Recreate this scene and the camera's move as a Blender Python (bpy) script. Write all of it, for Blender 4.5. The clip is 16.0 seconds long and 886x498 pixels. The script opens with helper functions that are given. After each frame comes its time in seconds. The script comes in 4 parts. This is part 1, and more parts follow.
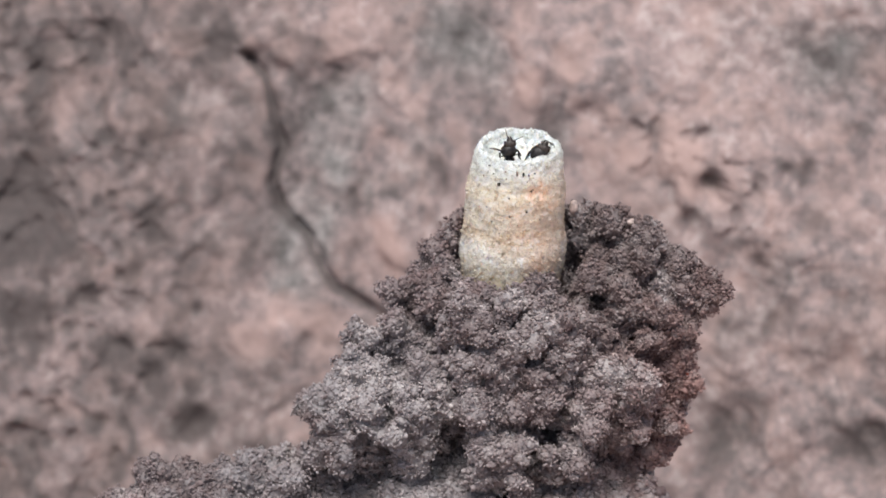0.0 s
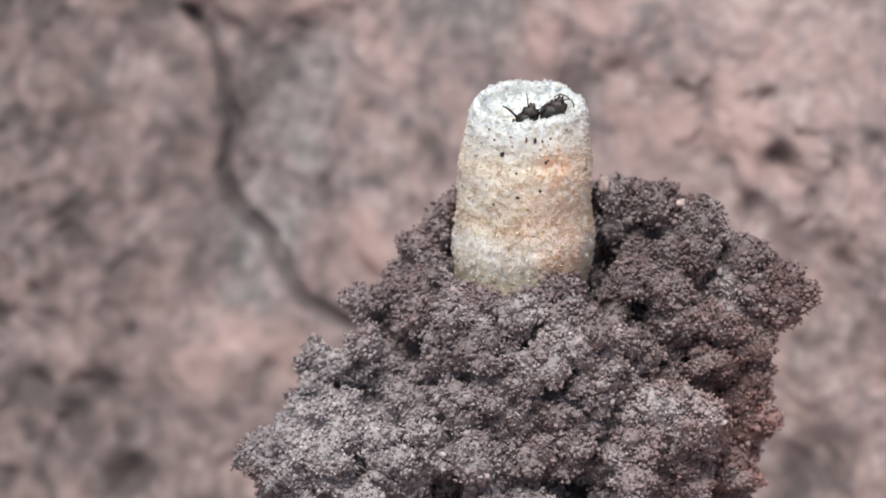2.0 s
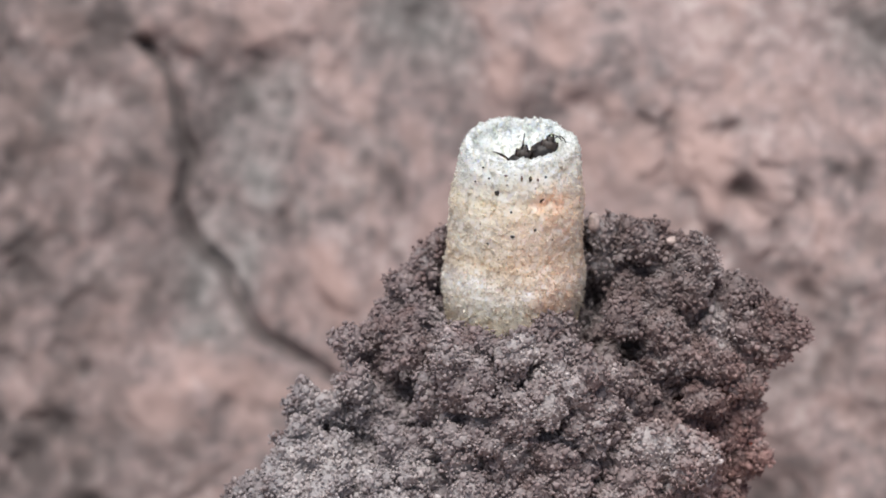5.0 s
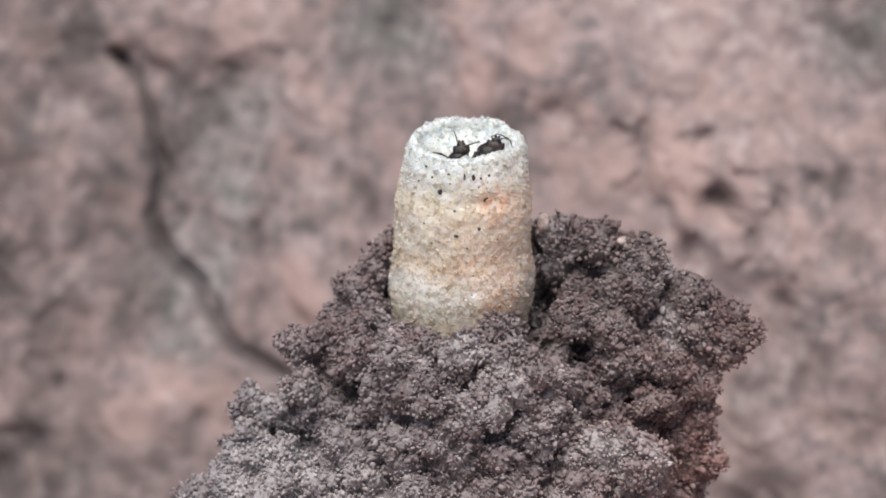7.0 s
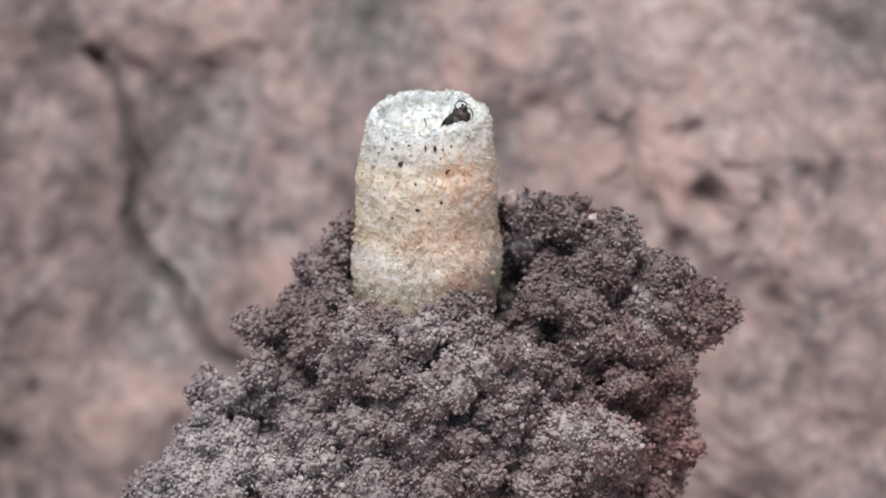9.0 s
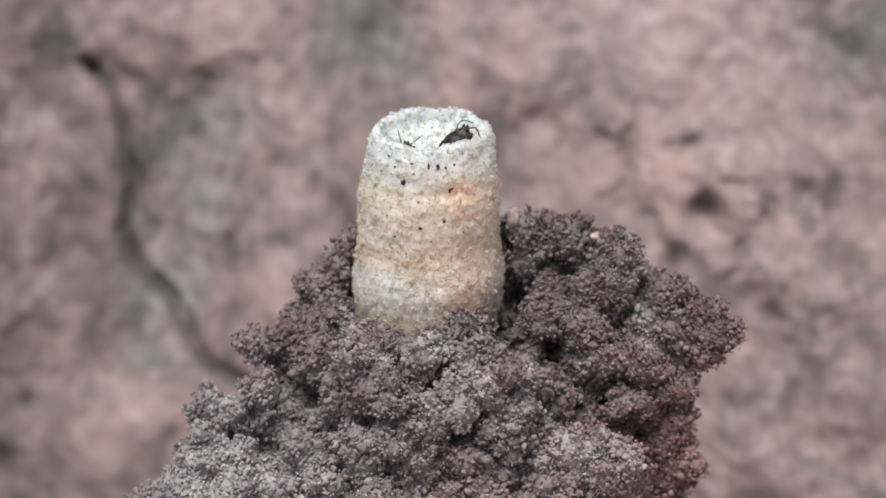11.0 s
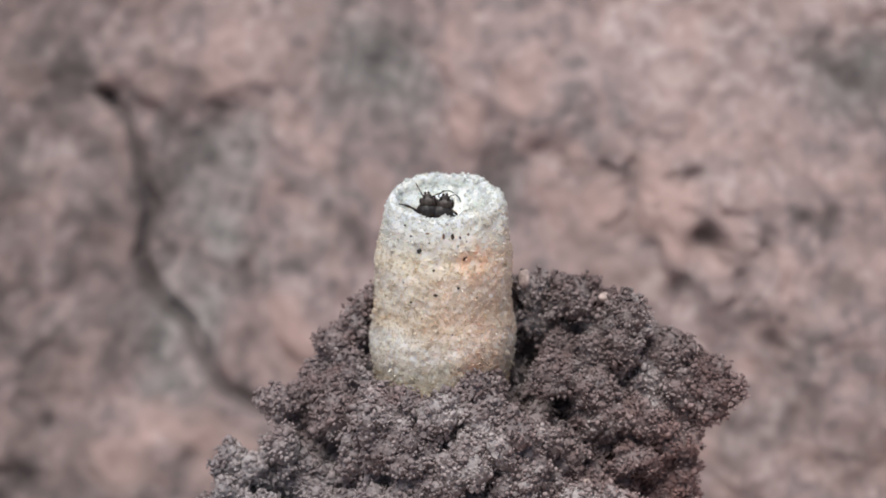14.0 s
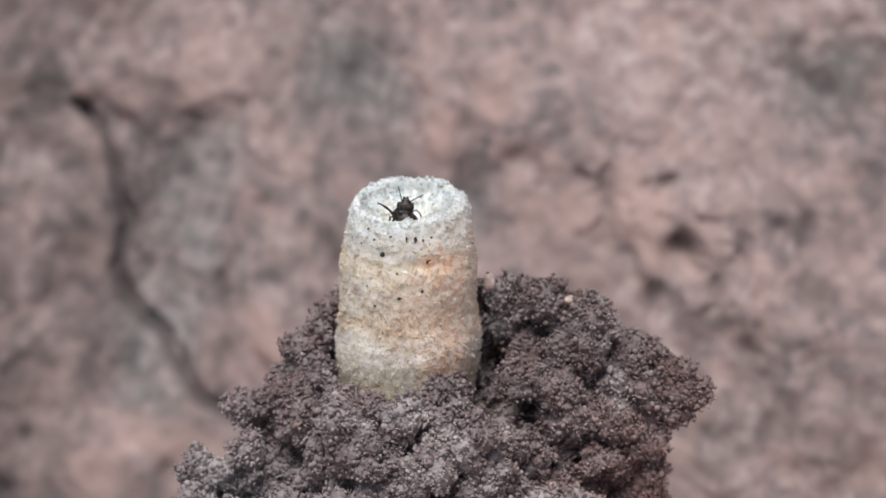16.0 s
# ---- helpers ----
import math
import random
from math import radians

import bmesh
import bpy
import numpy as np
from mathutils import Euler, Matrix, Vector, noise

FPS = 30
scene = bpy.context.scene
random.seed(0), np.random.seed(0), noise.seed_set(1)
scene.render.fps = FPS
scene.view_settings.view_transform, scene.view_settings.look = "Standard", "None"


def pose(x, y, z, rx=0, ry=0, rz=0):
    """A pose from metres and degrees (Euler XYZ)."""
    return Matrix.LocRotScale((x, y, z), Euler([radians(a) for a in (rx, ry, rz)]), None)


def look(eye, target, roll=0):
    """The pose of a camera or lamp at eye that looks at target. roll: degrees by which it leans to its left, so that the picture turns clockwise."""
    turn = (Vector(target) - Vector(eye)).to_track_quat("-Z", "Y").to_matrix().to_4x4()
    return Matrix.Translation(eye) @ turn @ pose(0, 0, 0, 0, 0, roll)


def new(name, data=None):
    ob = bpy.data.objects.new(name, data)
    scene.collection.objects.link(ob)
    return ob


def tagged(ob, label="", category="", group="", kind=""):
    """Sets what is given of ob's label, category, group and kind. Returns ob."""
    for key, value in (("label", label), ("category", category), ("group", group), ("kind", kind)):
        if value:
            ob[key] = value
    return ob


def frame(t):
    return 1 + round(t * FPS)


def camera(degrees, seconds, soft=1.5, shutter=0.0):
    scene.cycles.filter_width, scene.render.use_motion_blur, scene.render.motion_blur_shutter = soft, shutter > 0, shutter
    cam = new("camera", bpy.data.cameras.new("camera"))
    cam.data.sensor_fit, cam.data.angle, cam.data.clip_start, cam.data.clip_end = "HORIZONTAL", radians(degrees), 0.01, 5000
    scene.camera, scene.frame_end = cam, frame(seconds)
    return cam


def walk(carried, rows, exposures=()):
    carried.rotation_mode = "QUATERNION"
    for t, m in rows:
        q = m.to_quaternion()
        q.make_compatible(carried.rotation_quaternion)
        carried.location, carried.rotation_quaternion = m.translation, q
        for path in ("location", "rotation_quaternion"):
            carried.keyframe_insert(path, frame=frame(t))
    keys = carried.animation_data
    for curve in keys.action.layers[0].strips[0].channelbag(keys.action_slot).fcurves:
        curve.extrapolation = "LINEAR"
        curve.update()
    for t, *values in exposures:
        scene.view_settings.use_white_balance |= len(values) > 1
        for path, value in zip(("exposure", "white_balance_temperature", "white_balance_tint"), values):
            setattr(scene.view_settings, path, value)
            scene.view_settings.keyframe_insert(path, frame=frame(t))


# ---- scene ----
MM = 0.001

# ---- camera ----
cam = camera(20.0, 16.0, soft=1.8)
focus = new("focus_point")
focus.location = (0.005, -0.004, 0.001)
cam.data.dof.use_dof = True
cam.data.dof.focus_object = focus
cam.data.dof.aperture_fstop = 36.0

PATH = [  # seconds, eye (m), tilt, turn and lean in degrees
    (0.0, 0.00860, -0.20778, 0.07689, 69.140, 2.790, 0.381),
    (0.5, 0.00789, -0.19233, 0.07022, 69.306, 2.769, -0.008),
    (1.0, 0.00990, -0.17969, 0.06334, 69.735, 3.373, -0.447),
    (1.5, 0.00984, -0.16800, 0.05899, 69.749, 3.574, -0.815),
    (2.0, 0.00910, -0.15559, 0.05501, 69.672, 3.584, -0.888),
    (2.5, 0.00623, -0.15145, 0.05423, 69.682, 2.856, -0.598),
    (3.0, 0.00208, -0.15281, 0.05393, 69.945, 1.692, -0.221),
    (3.5, -0.00115, -0.15267, 0.05409, 69.988, 0.782, -0.029),
    (4.0, -0.00009, -0.15336, 0.05351, 70.192, 0.765, 0.002),
    (4.5, 0.00069, -0.15345, 0.05355, 70.271, 0.565, 0.125),
    (5.0, 0.00000, -0.15349, 0.05586, 70.000, -0.000, 0.000),
    (7.5, 0.01016, -0.15197, 0.05072, 71.498, 2.082, -0.990),
    (8.0, 0.01188, -0.15082, 0.04858, 71.951, 2.364, -1.158),
    (8.5, 0.01409, -0.14980, 0.04579, 72.537, 2.916, -1.456),
    (9.0, 0.01317, -0.14895, 0.04449, 72.871, 2.862, -1.480),
    (11.5, 0.01136, -0.14750, 0.04676, 72.649, 2.288, -0.993),
    (12.0, 0.01093, -0.14708, 0.04933, 71.956, 2.288, -1.000),
    (12.5, 0.01194, -0.14760, 0.05115, 71.617, 2.622, -1.184),
    (13.0, 0.00953, -0.14895, 0.05321, 71.312, 2.090, -1.006),
    (13.5, 0.01135, -0.14957, 0.05506, 70.970, 2.452, -1.089),
    (14.0, 0.01053, -0.15046, 0.05698, 70.590, 2.177, -1.136),
    (14.5, 0.01126, -0.15110, 0.05701, 70.665, 2.210, -1.097),
    (15.0, 0.01138, -0.15123, 0.05827, 70.540, 2.137, -1.324),
    (15.5, 0.01159, -0.15205, 0.05785, 70.778, 2.141, -1.423),
    (16.0, 0.01380, -0.15070, 0.05556, 71.174, 2.548, -1.656),
]


def held(x, y, z, tilt, turn, lean):
    return Matrix.Translation((x, y, z)) @ pose(0, 0, 0, 0, 0, turn) @ pose(0, 0, 0, tilt, 0, 0) @ pose(0, 0, 0, 0, 0, lean)


walk(cam, [(row[0], held(*row[1:])) for row in PATH], exposures=[(0.0, 0.0), (5.0, -0.05), (9.0, -0.13), (12.5, -0.19), (16.0, -0.28)])

# ---- world and sun: a bright overcast sky ----
SUN_UP, SUN_TURN = 67.0, 193.0  # degrees above the horizon, and clockwise from +y
world = bpy.data.worlds.new("overcast_sky")
scene.world = world
world.use_nodes = True
wn, wl = world.node_tree.nodes, world.node_tree.links
sky = wn.new("ShaderNodeTexSky")
sky.sky_type = "NISHITA"
sky.sun_disc = False
sky.sun_elevation = radians(SUN_UP)
sky.sun_rotation = radians(SUN_TURN)
sky.air_density, sky.dust_density, sky.ozone_density = 1.0, 3.0, 1.5
wl.new(sky.outputs[0], wn["Background"].inputs[0])
wn["Background"].inputs[1].default_value = 0.094

sun = new("sun", bpy.data.lights.new("sun", "SUN"))
sun.data.energy, sun.data.angle, sun.data.color = 4.0, radians(36), (1.0, 0.968, 0.932)
sun_dir = Vector((math.sin(radians(SUN_TURN)) * math.cos(radians(SUN_UP)), math.cos(radians(SUN_TURN)) * math.cos(radians(SUN_UP)), math.sin(radians(SUN_UP))))
sun.matrix_world = look(sun_dir * 2.0, (0, 0, 0))


# ---- material helpers ----
class Mat:
    def __init__(self, name):
        self.m = bpy.data.materials.new(name)
        self.m.use_nodes = True
        self.n, self.l = self.m.node_tree.nodes, self.m.node_tree.links
        self.b = self.n["Principled BSDF"]
        self.coord = self.n.new("ShaderNodeTexCoord").outputs["Object"]

    def put(self, socket, value):
        if isinstance(value, bpy.types.NodeSocket):
            self.l.new(value, socket)
        else:
            socket.default_value = value

    def set(self, **kw):
        for key, value in kw.items():
            self.put(self.b.inputs[key.replace("_", " ")], value)
        return self

    def noise(self, size, detail=3.0, rough=0.55, dist=0.0, vector=None):
        """Noise whose features are about size metres."""
        t = self.n.new("ShaderNodeTexNoise")
        self.l.new(vector or self.coord, t.inputs["Vector"])
        t.inputs["Scale"].default_value = 1.0 / size
        t.inputs["Detail"].default_value, t.inputs["Roughness"].default_value, t.inputs["Distortion"].default_value = detail, rough, dist
        return t.outputs["Fac"]

    def voronoi(self, size, out="Distance"):
        t = self.n.new("ShaderNodeTexVoronoi")
        self.l.new(self.coord, t.inputs["Vector"])
        t.inputs["Scale"].default_value = 1.0 / size
        return t.outputs[out]

    def ramp(self, fac, *stops):
        r = self.n.new("ShaderNodeValToRGB")
        el = r.color_ramp.elements
        while len(el) < len(stops):
            el.new(0.5)
        for e, (p, c) in zip(el, stops):
            e.position, e.color = p, (*(c if hasattr(c, "__len__") else (c, c, c)), 1)
        self.put(r.inputs[0], fac)
        return r.outputs[0]

    def mix(self, fac, a, b, kind="MIX"):
        x = self.n.new("ShaderNodeMix")
        x.data_type, x.blend_type = "RGBA", kind
        self.put(x.inputs[0], fac)
        for s, v in ((x.inputs[6], a), (x.inputs[7], b)):
            self.put(s, (*v, 1) if isinstance(v, tuple) and len(v) == 3 else v)
        return x.outputs[2]

    def math(self, op, a, b=0.0, c=0.0):
        x = self.n.new("ShaderNodeMath")
        x.operation = op
        for s, v in zip(x.inputs, (a, b, c)):
            self.put(s, v)
        return x.outputs[0]

    def axis(self, which):
        s = self.n.new("ShaderNodeSeparateXYZ")
        self.l.new(self.coord, s.inputs[0])
        return s.outputs[which]

    def near(self, place, inner, outer):
        """1 within inner metres of a place, 0 past outer."""
        d = self.n.new("ShaderNodeVectorMath")
        d.operation = "DISTANCE"
        self.l.new(self.coord, d.inputs[0])
        d.inputs[1].default_value = place
        r = self.n.new("ShaderNodeMapRange")
        r.interpolation_type = "SMOOTHSTEP"
        self.l.new(d.outputs["Value"], r.inputs[0])
        for k, v in zip((1, 2, 3, 4), (inner, outer, 1.0, 0.0)):
            r.inputs[k].default_value = v
        return r.outputs[0]

    def island(self):
        return self.n.new("ShaderNodeNewGeometry").outputs["Random Per Island"]

    def attribute(self, name):
        a = self.n.new("ShaderNodeAttribute")
        a.attribute_name = name
        return a.outputs["Fac"]

    def see_through(self, colour, share):
        """Lets a share of the light through, scattered, as wax and resin do."""
        t, x = self.n.new("ShaderNodeBsdfTranslucent"), self.n.new("ShaderNodeMixShader")
        self.put(t.inputs["Color"], colour)
        x.inputs[0].default_value = share
        self.l.new(self.b.outputs[0], x.inputs[1])
        self.l.new(t.outputs[0], x.inputs[2])
        self.l.new(x.outputs[0], self.n["Material Output"].inputs["Surface"])
        return self

    def bump(self, height, strength, distance):
        b = self.n.new("ShaderNodeBump")
        b.inputs["Strength"].default_value, b.inputs["Distance"].default_value = strength, distance
        self.put(b.inputs["Height"], height)
        self.put(self.b.inputs["Normal"], b.outputs[0])
        return self


def earth_bank_material():
    m = Mat("reddish_clay_bank")
    broad = m.noise(16 * MM, 2.0, 0.5, 0.4)
    mid = m.noise(1.4 * MM, 3.0, 0.6, 0.3)
    tone = m.ramp(m.math("ADD", m.math("MULTIPLY", broad, 0.35), m.math("MULTIPLY", mid, 0.65)),
                  (0.36, (0.165, 0.140, 0.138)), (0.46, (0.255, 0.208, 0.203)), (0.54, (0.330, 0.250, 0.240)), (0.64, (0.44, 0.365, 0.350)))
    grey = m.math("MULTIPLY", m.attribute("silt"), 0.9)
    col = m.mix(grey, tone, m.ramp(mid, (0.36, (0.138, 0.133, 0.128)), (0.64, (0.278, 0.262, 0.255))))
    # darker soil tone, plus shade painted into the crack, pits and holes
    tone_and_shade = m.attribute("tone_and_shade")
    col = m.mix(m.math("MULTIPLY", tone_and_shade, 0.9), col, (0.080, 0.068, 0.066))
    fresh = m.math("MULTIPLY", m.attribute("pink"), m.math("SUBTRACT", 1.0, m.math("MULTIPLY", tone_and_shade, 0.7)))
    col = m.mix(m.math("MULTIPLY", fresh, 0.75), col, (0.42, 0.295, 0.265))
    m.set(Base_Color=col, Roughness=0.95, Specular_IOR_Level=0.15)
    return m.m


def ground_material():
    m = Mat("dry_red_soil")
    col = m.ramp(m.noise(60 * MM, 6.0, 0.65), (0.35, (0.22, 0.16, 0.14)), (0.65, (0.38, 0.27, 0.235)))
    m.set(Base_Color=col, Roughness=0.97)
    return m.bump(m.noise(6 * MM, 5.0), 0.6, 2 * MM).m


def soil_colour(m, rand):
    """Grey-brown soil: broad grey and red patches, clod tones with top light painted on the named lumps, each crumb a
    little different.
    """
    patch = m.ramp(m.noise(9 * MM, 3.0, 0.6, 0.3), (0.38, (0.188, 0.167, 0.170)), (0.52, (0.196, 0.157, 0.158)), (0.66, (0.220, 0.150, 0.146)))
    red = m.math("MULTIPLY", m.near((19 * MM, -2 * MM, 46 * MM), 4 * MM, 15 * MM), 0.85)
    patch = m.mix(red, patch, (0.31, 0.190, 0.172))
    ash = m.math("MULTIPLY", m.near((-8 * MM, -9 * MM, 40 * MM), 6 * MM, 24 * MM), 0.85)
    patch = m.mix(ash, patch, (0.290, 0.276, 0.284))
    # a paler patch on the right of the front
    dry = m.math("MULTIPLY", m.near((8 * MM, -7 * MM, 46 * MM), 5 * MM, 14 * MM), 0.75)
    patch = m.mix(dry, patch, (0.262, 0.222, 0.222))
    brown = m.math("MULTIPLY", m.near((14 * MM, 2 * MM, 57 * MM), 4 * MM, 15 * MM), 0.75)
    patch = m.mix(brown, patch, (0.165, 0.135, 0.132))
    tone = m.attribute("tone")
    col = m.mix(m.ramp(tone, (0.0, 0.7), (0.45, 0.0)), patch, (0.150, 0.100, 0.095))
    col = m.mix(m.ramp(tone, (0.5, 0.0), (1.0, 0.85)), col, (0.445, 0.415, 0.412))
    pale = m.ramp(m.noise(1.3 * MM, 2.0), (0.48, 0.0), (0.70, 1.0))
    col = m.mix(m.math("MULTIPLY", pale, 0.35), col, (0.37, 0.34, 0.335))
    if rand is not None:
        col = m.mix(1.0, col, m.ramp(rand, (0.0, (0.78, 0.74, 0.735)), (0.5, (1.04, 0.99, 0.985)), (0.90, (1.22, 1.17, 1.165)), (1.0, 1.5)), "MULTIPLY")
    return col


def soil_core_material():
    m = Mat("clotted_soil")
    m.set(Base_Color=soil_colour(m, None), Roughness=0.95, Specular_IOR_Level=0.2)
    return m.bump(m.voronoi(0.22 * MM), 0.8, 0.12 * MM).m


def crumb_material():
    m = Mat("soil_crumbs")
    m.set(Base_Color=soil_colour(m, m.island()), Roughness=0.8, Specular_IOR_Level=0.3)
    return m.bump(m.noise(0.08 * MM, 2.0), 0.6, 0.04 * MM).m


def resin_colour(m):
    z = m.math("ADD", m.axis(2), m.math("MULTIPLY", m.math("SUBTRACT", m.noise(2.2 * MM, 3.0), 0.5), 2.6 * MM))
    h = m.math("DIVIDE", m.math("ADD", z, 6 * MM), 14 * MM)
    band = m.ramp(h, (0.0, (0.58, 0.48, 0.36)), (0.12, (0.72, 0.64, 0.51)), (0.20, (0.82, 0.78, 0.69)), (0.30, (0.88, 0.87, 0.83)),
                  (0.42, (0.78, 0.69, 0.56)), (0.50, (0.84, 0.80, 0.71)), (0.60, (0.86, 0.82, 0.74)), (0.68, (0.80, 0.74, 0.62)), (0.75, (0.86, 0.845, 0.785)), (0.88, (0.83, 0.86, 0.845)))
    warm = m.math("MULTIPLY", m.near((9.5 * MM, -2.2 * MM, 0.5 * MM), 3.0 * MM, 8.0 * MM), m.ramp(m.noise(1.8 * MM, 3.0), (0.35, 0.25), (0.65, 1.0)))
    col = m.mix(m.math("MULTIPLY", warm, 0.75), band, (0.88, 0.71, 0.58))
    hot = m.math("MULTIPLY", m.near((6.9 * MM, -2.4 * MM, 4.0 * MM), 0.5 * MM, 1.7 * MM), m.ramp(m.noise(0.9 * MM, 2.0), (0.38, 0.1), (0.6, 1.0)))
    col = m.mix(m.math("MULTIPLY", hot, 0.75), col, (0.92, 0.66, 0.48))
    rusty = m.math("MULTIPLY", m.near((7.4 * MM, -2.6 * MM, -3.6 * MM), 0.8 * MM, 2.4 * MM), m.ramp(m.noise(0.9 * MM, 2.0), (0.40, 0.0), (0.6, 1.0)))
    col = m.mix(m.math("MULTIPLY", rusty, 0.6), col, (0.66, 0.42, 0.26))
    grit = m.math("MULTIPLY", m.ramp(m.noise(0.34 * MM, 2.0, 0.6), (0.56, 0.0), (0.72, 1.0)), m.ramp(h, (0.25, 0.38), (0.58, 0.2), (0.72, 0.04)))
    col = m.mix(grit, col, (0.56, 0.44, 0.32))
    fine = m.math("MULTIPLY", m.ramp(m.noise(0.15 * MM, 1.0), (0.62, 0.0), (0.69, 1.0)), m.ramp(h, (0.30, 0.7), (0.50, 0.5), (0.72, 0.06)))
    return m.mix(fine, col, (0.36, 0.28, 0.19))


def resin_material():
    m = Mat("pale_crystalline_resin")
    col = resin_colour(m)
    m.set(Base_Color=col, Roughness=0.3, IOR=1.5, Subsurface_Weight=1.0, Subsurface_Radius=(1.0, 0.88, 0.72), Subsurface_Scale=1.1 * MM)
    return m.bump(m.voronoi(0.30 * MM), 0.25, 0.08 * MM).m


def crystal_material():
    m = Mat("resin_grains")
    col = m.mix(1.0, resin_colour(m), m.ramp(m.island(), (0.0, (0.93, 0.91, 0.88)), (0.15, (1.0, 1.0, 1.0)), (1.0, (1.06, 1.06, 1.06))), "MULTIPLY")
    col = m.mix(0.15, col, (0.93, 0.92, 0.89))
    m.set(Base_Color=col, Roughness=0.14, IOR=1.5, Transmission_Weight=0.3)
    return m.see_through(col, 0.5).m


def plain(name, colour, rough, grain=0.2 * MM, vary=0.3, **kw):
    m = Mat(name)
    lo, hi = tuple(c * (1 - vary) for c in colour), tuple(min(1, c * (1 + vary)) for c in colour)
    m.set(Base_Color=m.ramp(m.noise(grain, 3.0), (0.35, lo), (0.65, hi)), Roughness=rough, **kw)
    return m.bump(m.noise(grain * 0.5, 2.0), 0.3, grain * 0.2).m


BANK, GROUND = earth_bank_material(), ground_material()
CORE, CRUMB = soil_core_material(), crumb_material()
RESIN, CRYSTAL = resin_material(), crystal_material()
BEE_BLACK = plain("black_bee_cuticle", (0.020, 0.017, 0.017), 0.40, 0.16 * MM, 0.6)
BEE_HAIRY = plain("dull_black_hairy_cuticle", (0.024, 0.020, 0.019), 0.55, 0.3 * MM, 0.75)
BEE_HEAD = plain("brownish_black_head", (0.048, 0.038, 0.033), 0.5, 0.2 * MM, 0.6)
BEE_LEG = plain("dark_brown_leg", (0.020, 0.015, 0.013), 0.45)
EYE = plain("dark_compound_eye", (0.03, 0.02, 0.018), 0.25)
PALE_STONE = plain("pale_pinkish_stone", (0.50, 0.40, 0.365), 0.7, 0.5 * MM)
RED_STONE = plain("red_mineral_grain", (0.55, 0.10, 0.05), 0.5, 0.3 * MM)
SPECK = plain("dark_resin_speck", (0.03, 0.026, 0.022), 0.5)
RUST = plain("rusty_resin_stain", (0.12, 0.05, 0.03), 0.5)


# ---- mesh helpers ----
def mesh_of(name, verts, faces, mats, smooth=True, attrs=None):
    """A mesh from arrays: faces is an array of triangles or of quads."""
    me = bpy.data.meshes.new(name)
    verts, faces = np.asarray(verts, np.float32), np.asarray(faces, np.int32)
    k = faces.shape[1]
    me.vertices.add(len(verts))
    me.vertices.foreach_set("co", verts.ravel())
    me.loops.add(faces.size)
    me.loops.foreach_set("vertex_index", faces.ravel())
    me.polygons.add(len(faces))
    me.polygons.foreach_set("loop_start", np.arange(0, faces.size, k, dtype=np.int32))
    me.polygons.foreach_set("use_smooth", np.full(len(faces), smooth))
    for key, values in (attrs or {}).items():
        me.attributes.new(key, "FLOAT", "POINT").data.foreach_set("value", np.asarray(values, np.float32))
    me.update(calc_edges=True)
    me.validate()
    for m in mats:
        me.materials.append(m)
    return me


def part(name, bm, material, parent, label="", smooth=True):
    me = bpy.data.meshes.new(name)
    bm.to_mesh(me)
    bm.free()
    me.materials.append(material)
    me.polygons.foreach_set("use_smooth", np.full(len(me.polygons), smooth))
    ob = new(name, me)
    ob.parent = parent
    return tagged(ob, label)


def grid_faces(nu, nv, wrap_u=False):
    """Quads of a grid of nu columns and nv rows, vertex index v * nu + u."""
    u, v = np.meshgrid(np.arange(nu if wrap_u else nu - 1), np.arange(nv - 1))
    u, v = u.ravel(), v.ravel()
    u2 = (u + 1) % nu
    return np.stack([v * nu + u, v * nu + u2, (v + 1) * nu + u2, (v + 1) * nu + u], 1)


def hash3(i, j, k, seed):
    h = (i.astype(np.int64) * 73856093) ^ (j.astype(np.int64) * 19349663) ^ (k.astype(np.int64) * 83492791) ^ (seed * 2654435761)
    h = (h ^ (h >> 13)) * 1274126177 & 0x7FFFFFFF
    h = (h ^ (h >> 15)) * 668265263 & 0x7FFFFFFF
    return ((h ^ (h >> 11)) & 0xFFFFF) / 1048575.0


def vnoise(p, size, seed=0):
    """Smooth noise from -1 to 1 with features of the given size."""
    q = p / size
    f = np.floor(q)
    w = q - f
    w = w * w * w * (w * (w * 6 - 15) + 10)
    i, j, k = f.astype(np.int64).T
    out = 0
    for a in (0, 1):
        for b in (0, 1):
            for c in (0, 1):
                weight = (w[:, 0] if a else 1 - w[:, 0]) * (w[:, 1] if b else 1 - w[:, 1]) * (w[:, 2] if c else 1 - w[:, 2])
                out = out + weight * hash3(i + a, j + b, k + c, seed)
    return out * 2 - 1


def fbm(p, size, octaves, seed=0, gain=0.5):
    return sum(vnoise(p, size / 2**o, seed + o * 17) * gain**o for o in range(octaves))


def cells(p, size, seed=0):
    """Distances to the nearest and second nearest of scattered points, in units of size."""
    q = p / size
    f = np.floor(q).astype(np.int64)
    d1, d2 = np.full(len(p), 9.0), np.full(len(p), 9.0)
    for a in (-1, 0, 1):
        for b in (-1, 0, 1):
            for c in (-1, 0, 1):
                i, j, k = (f + (a, b, c)).T
                at = np.stack([i + hash3(i, j, k, seed), j + hash3(i, j, k, seed + 1), k + hash3(i, j, k, seed + 2)], 1)
                d = np.sqrt(((at - q) ** 2).sum(1))
                d2 = np.where(d < d1, d1, np.minimum(d2, d))
                d1 = np.minimum(d1, d)
    return d1, d2


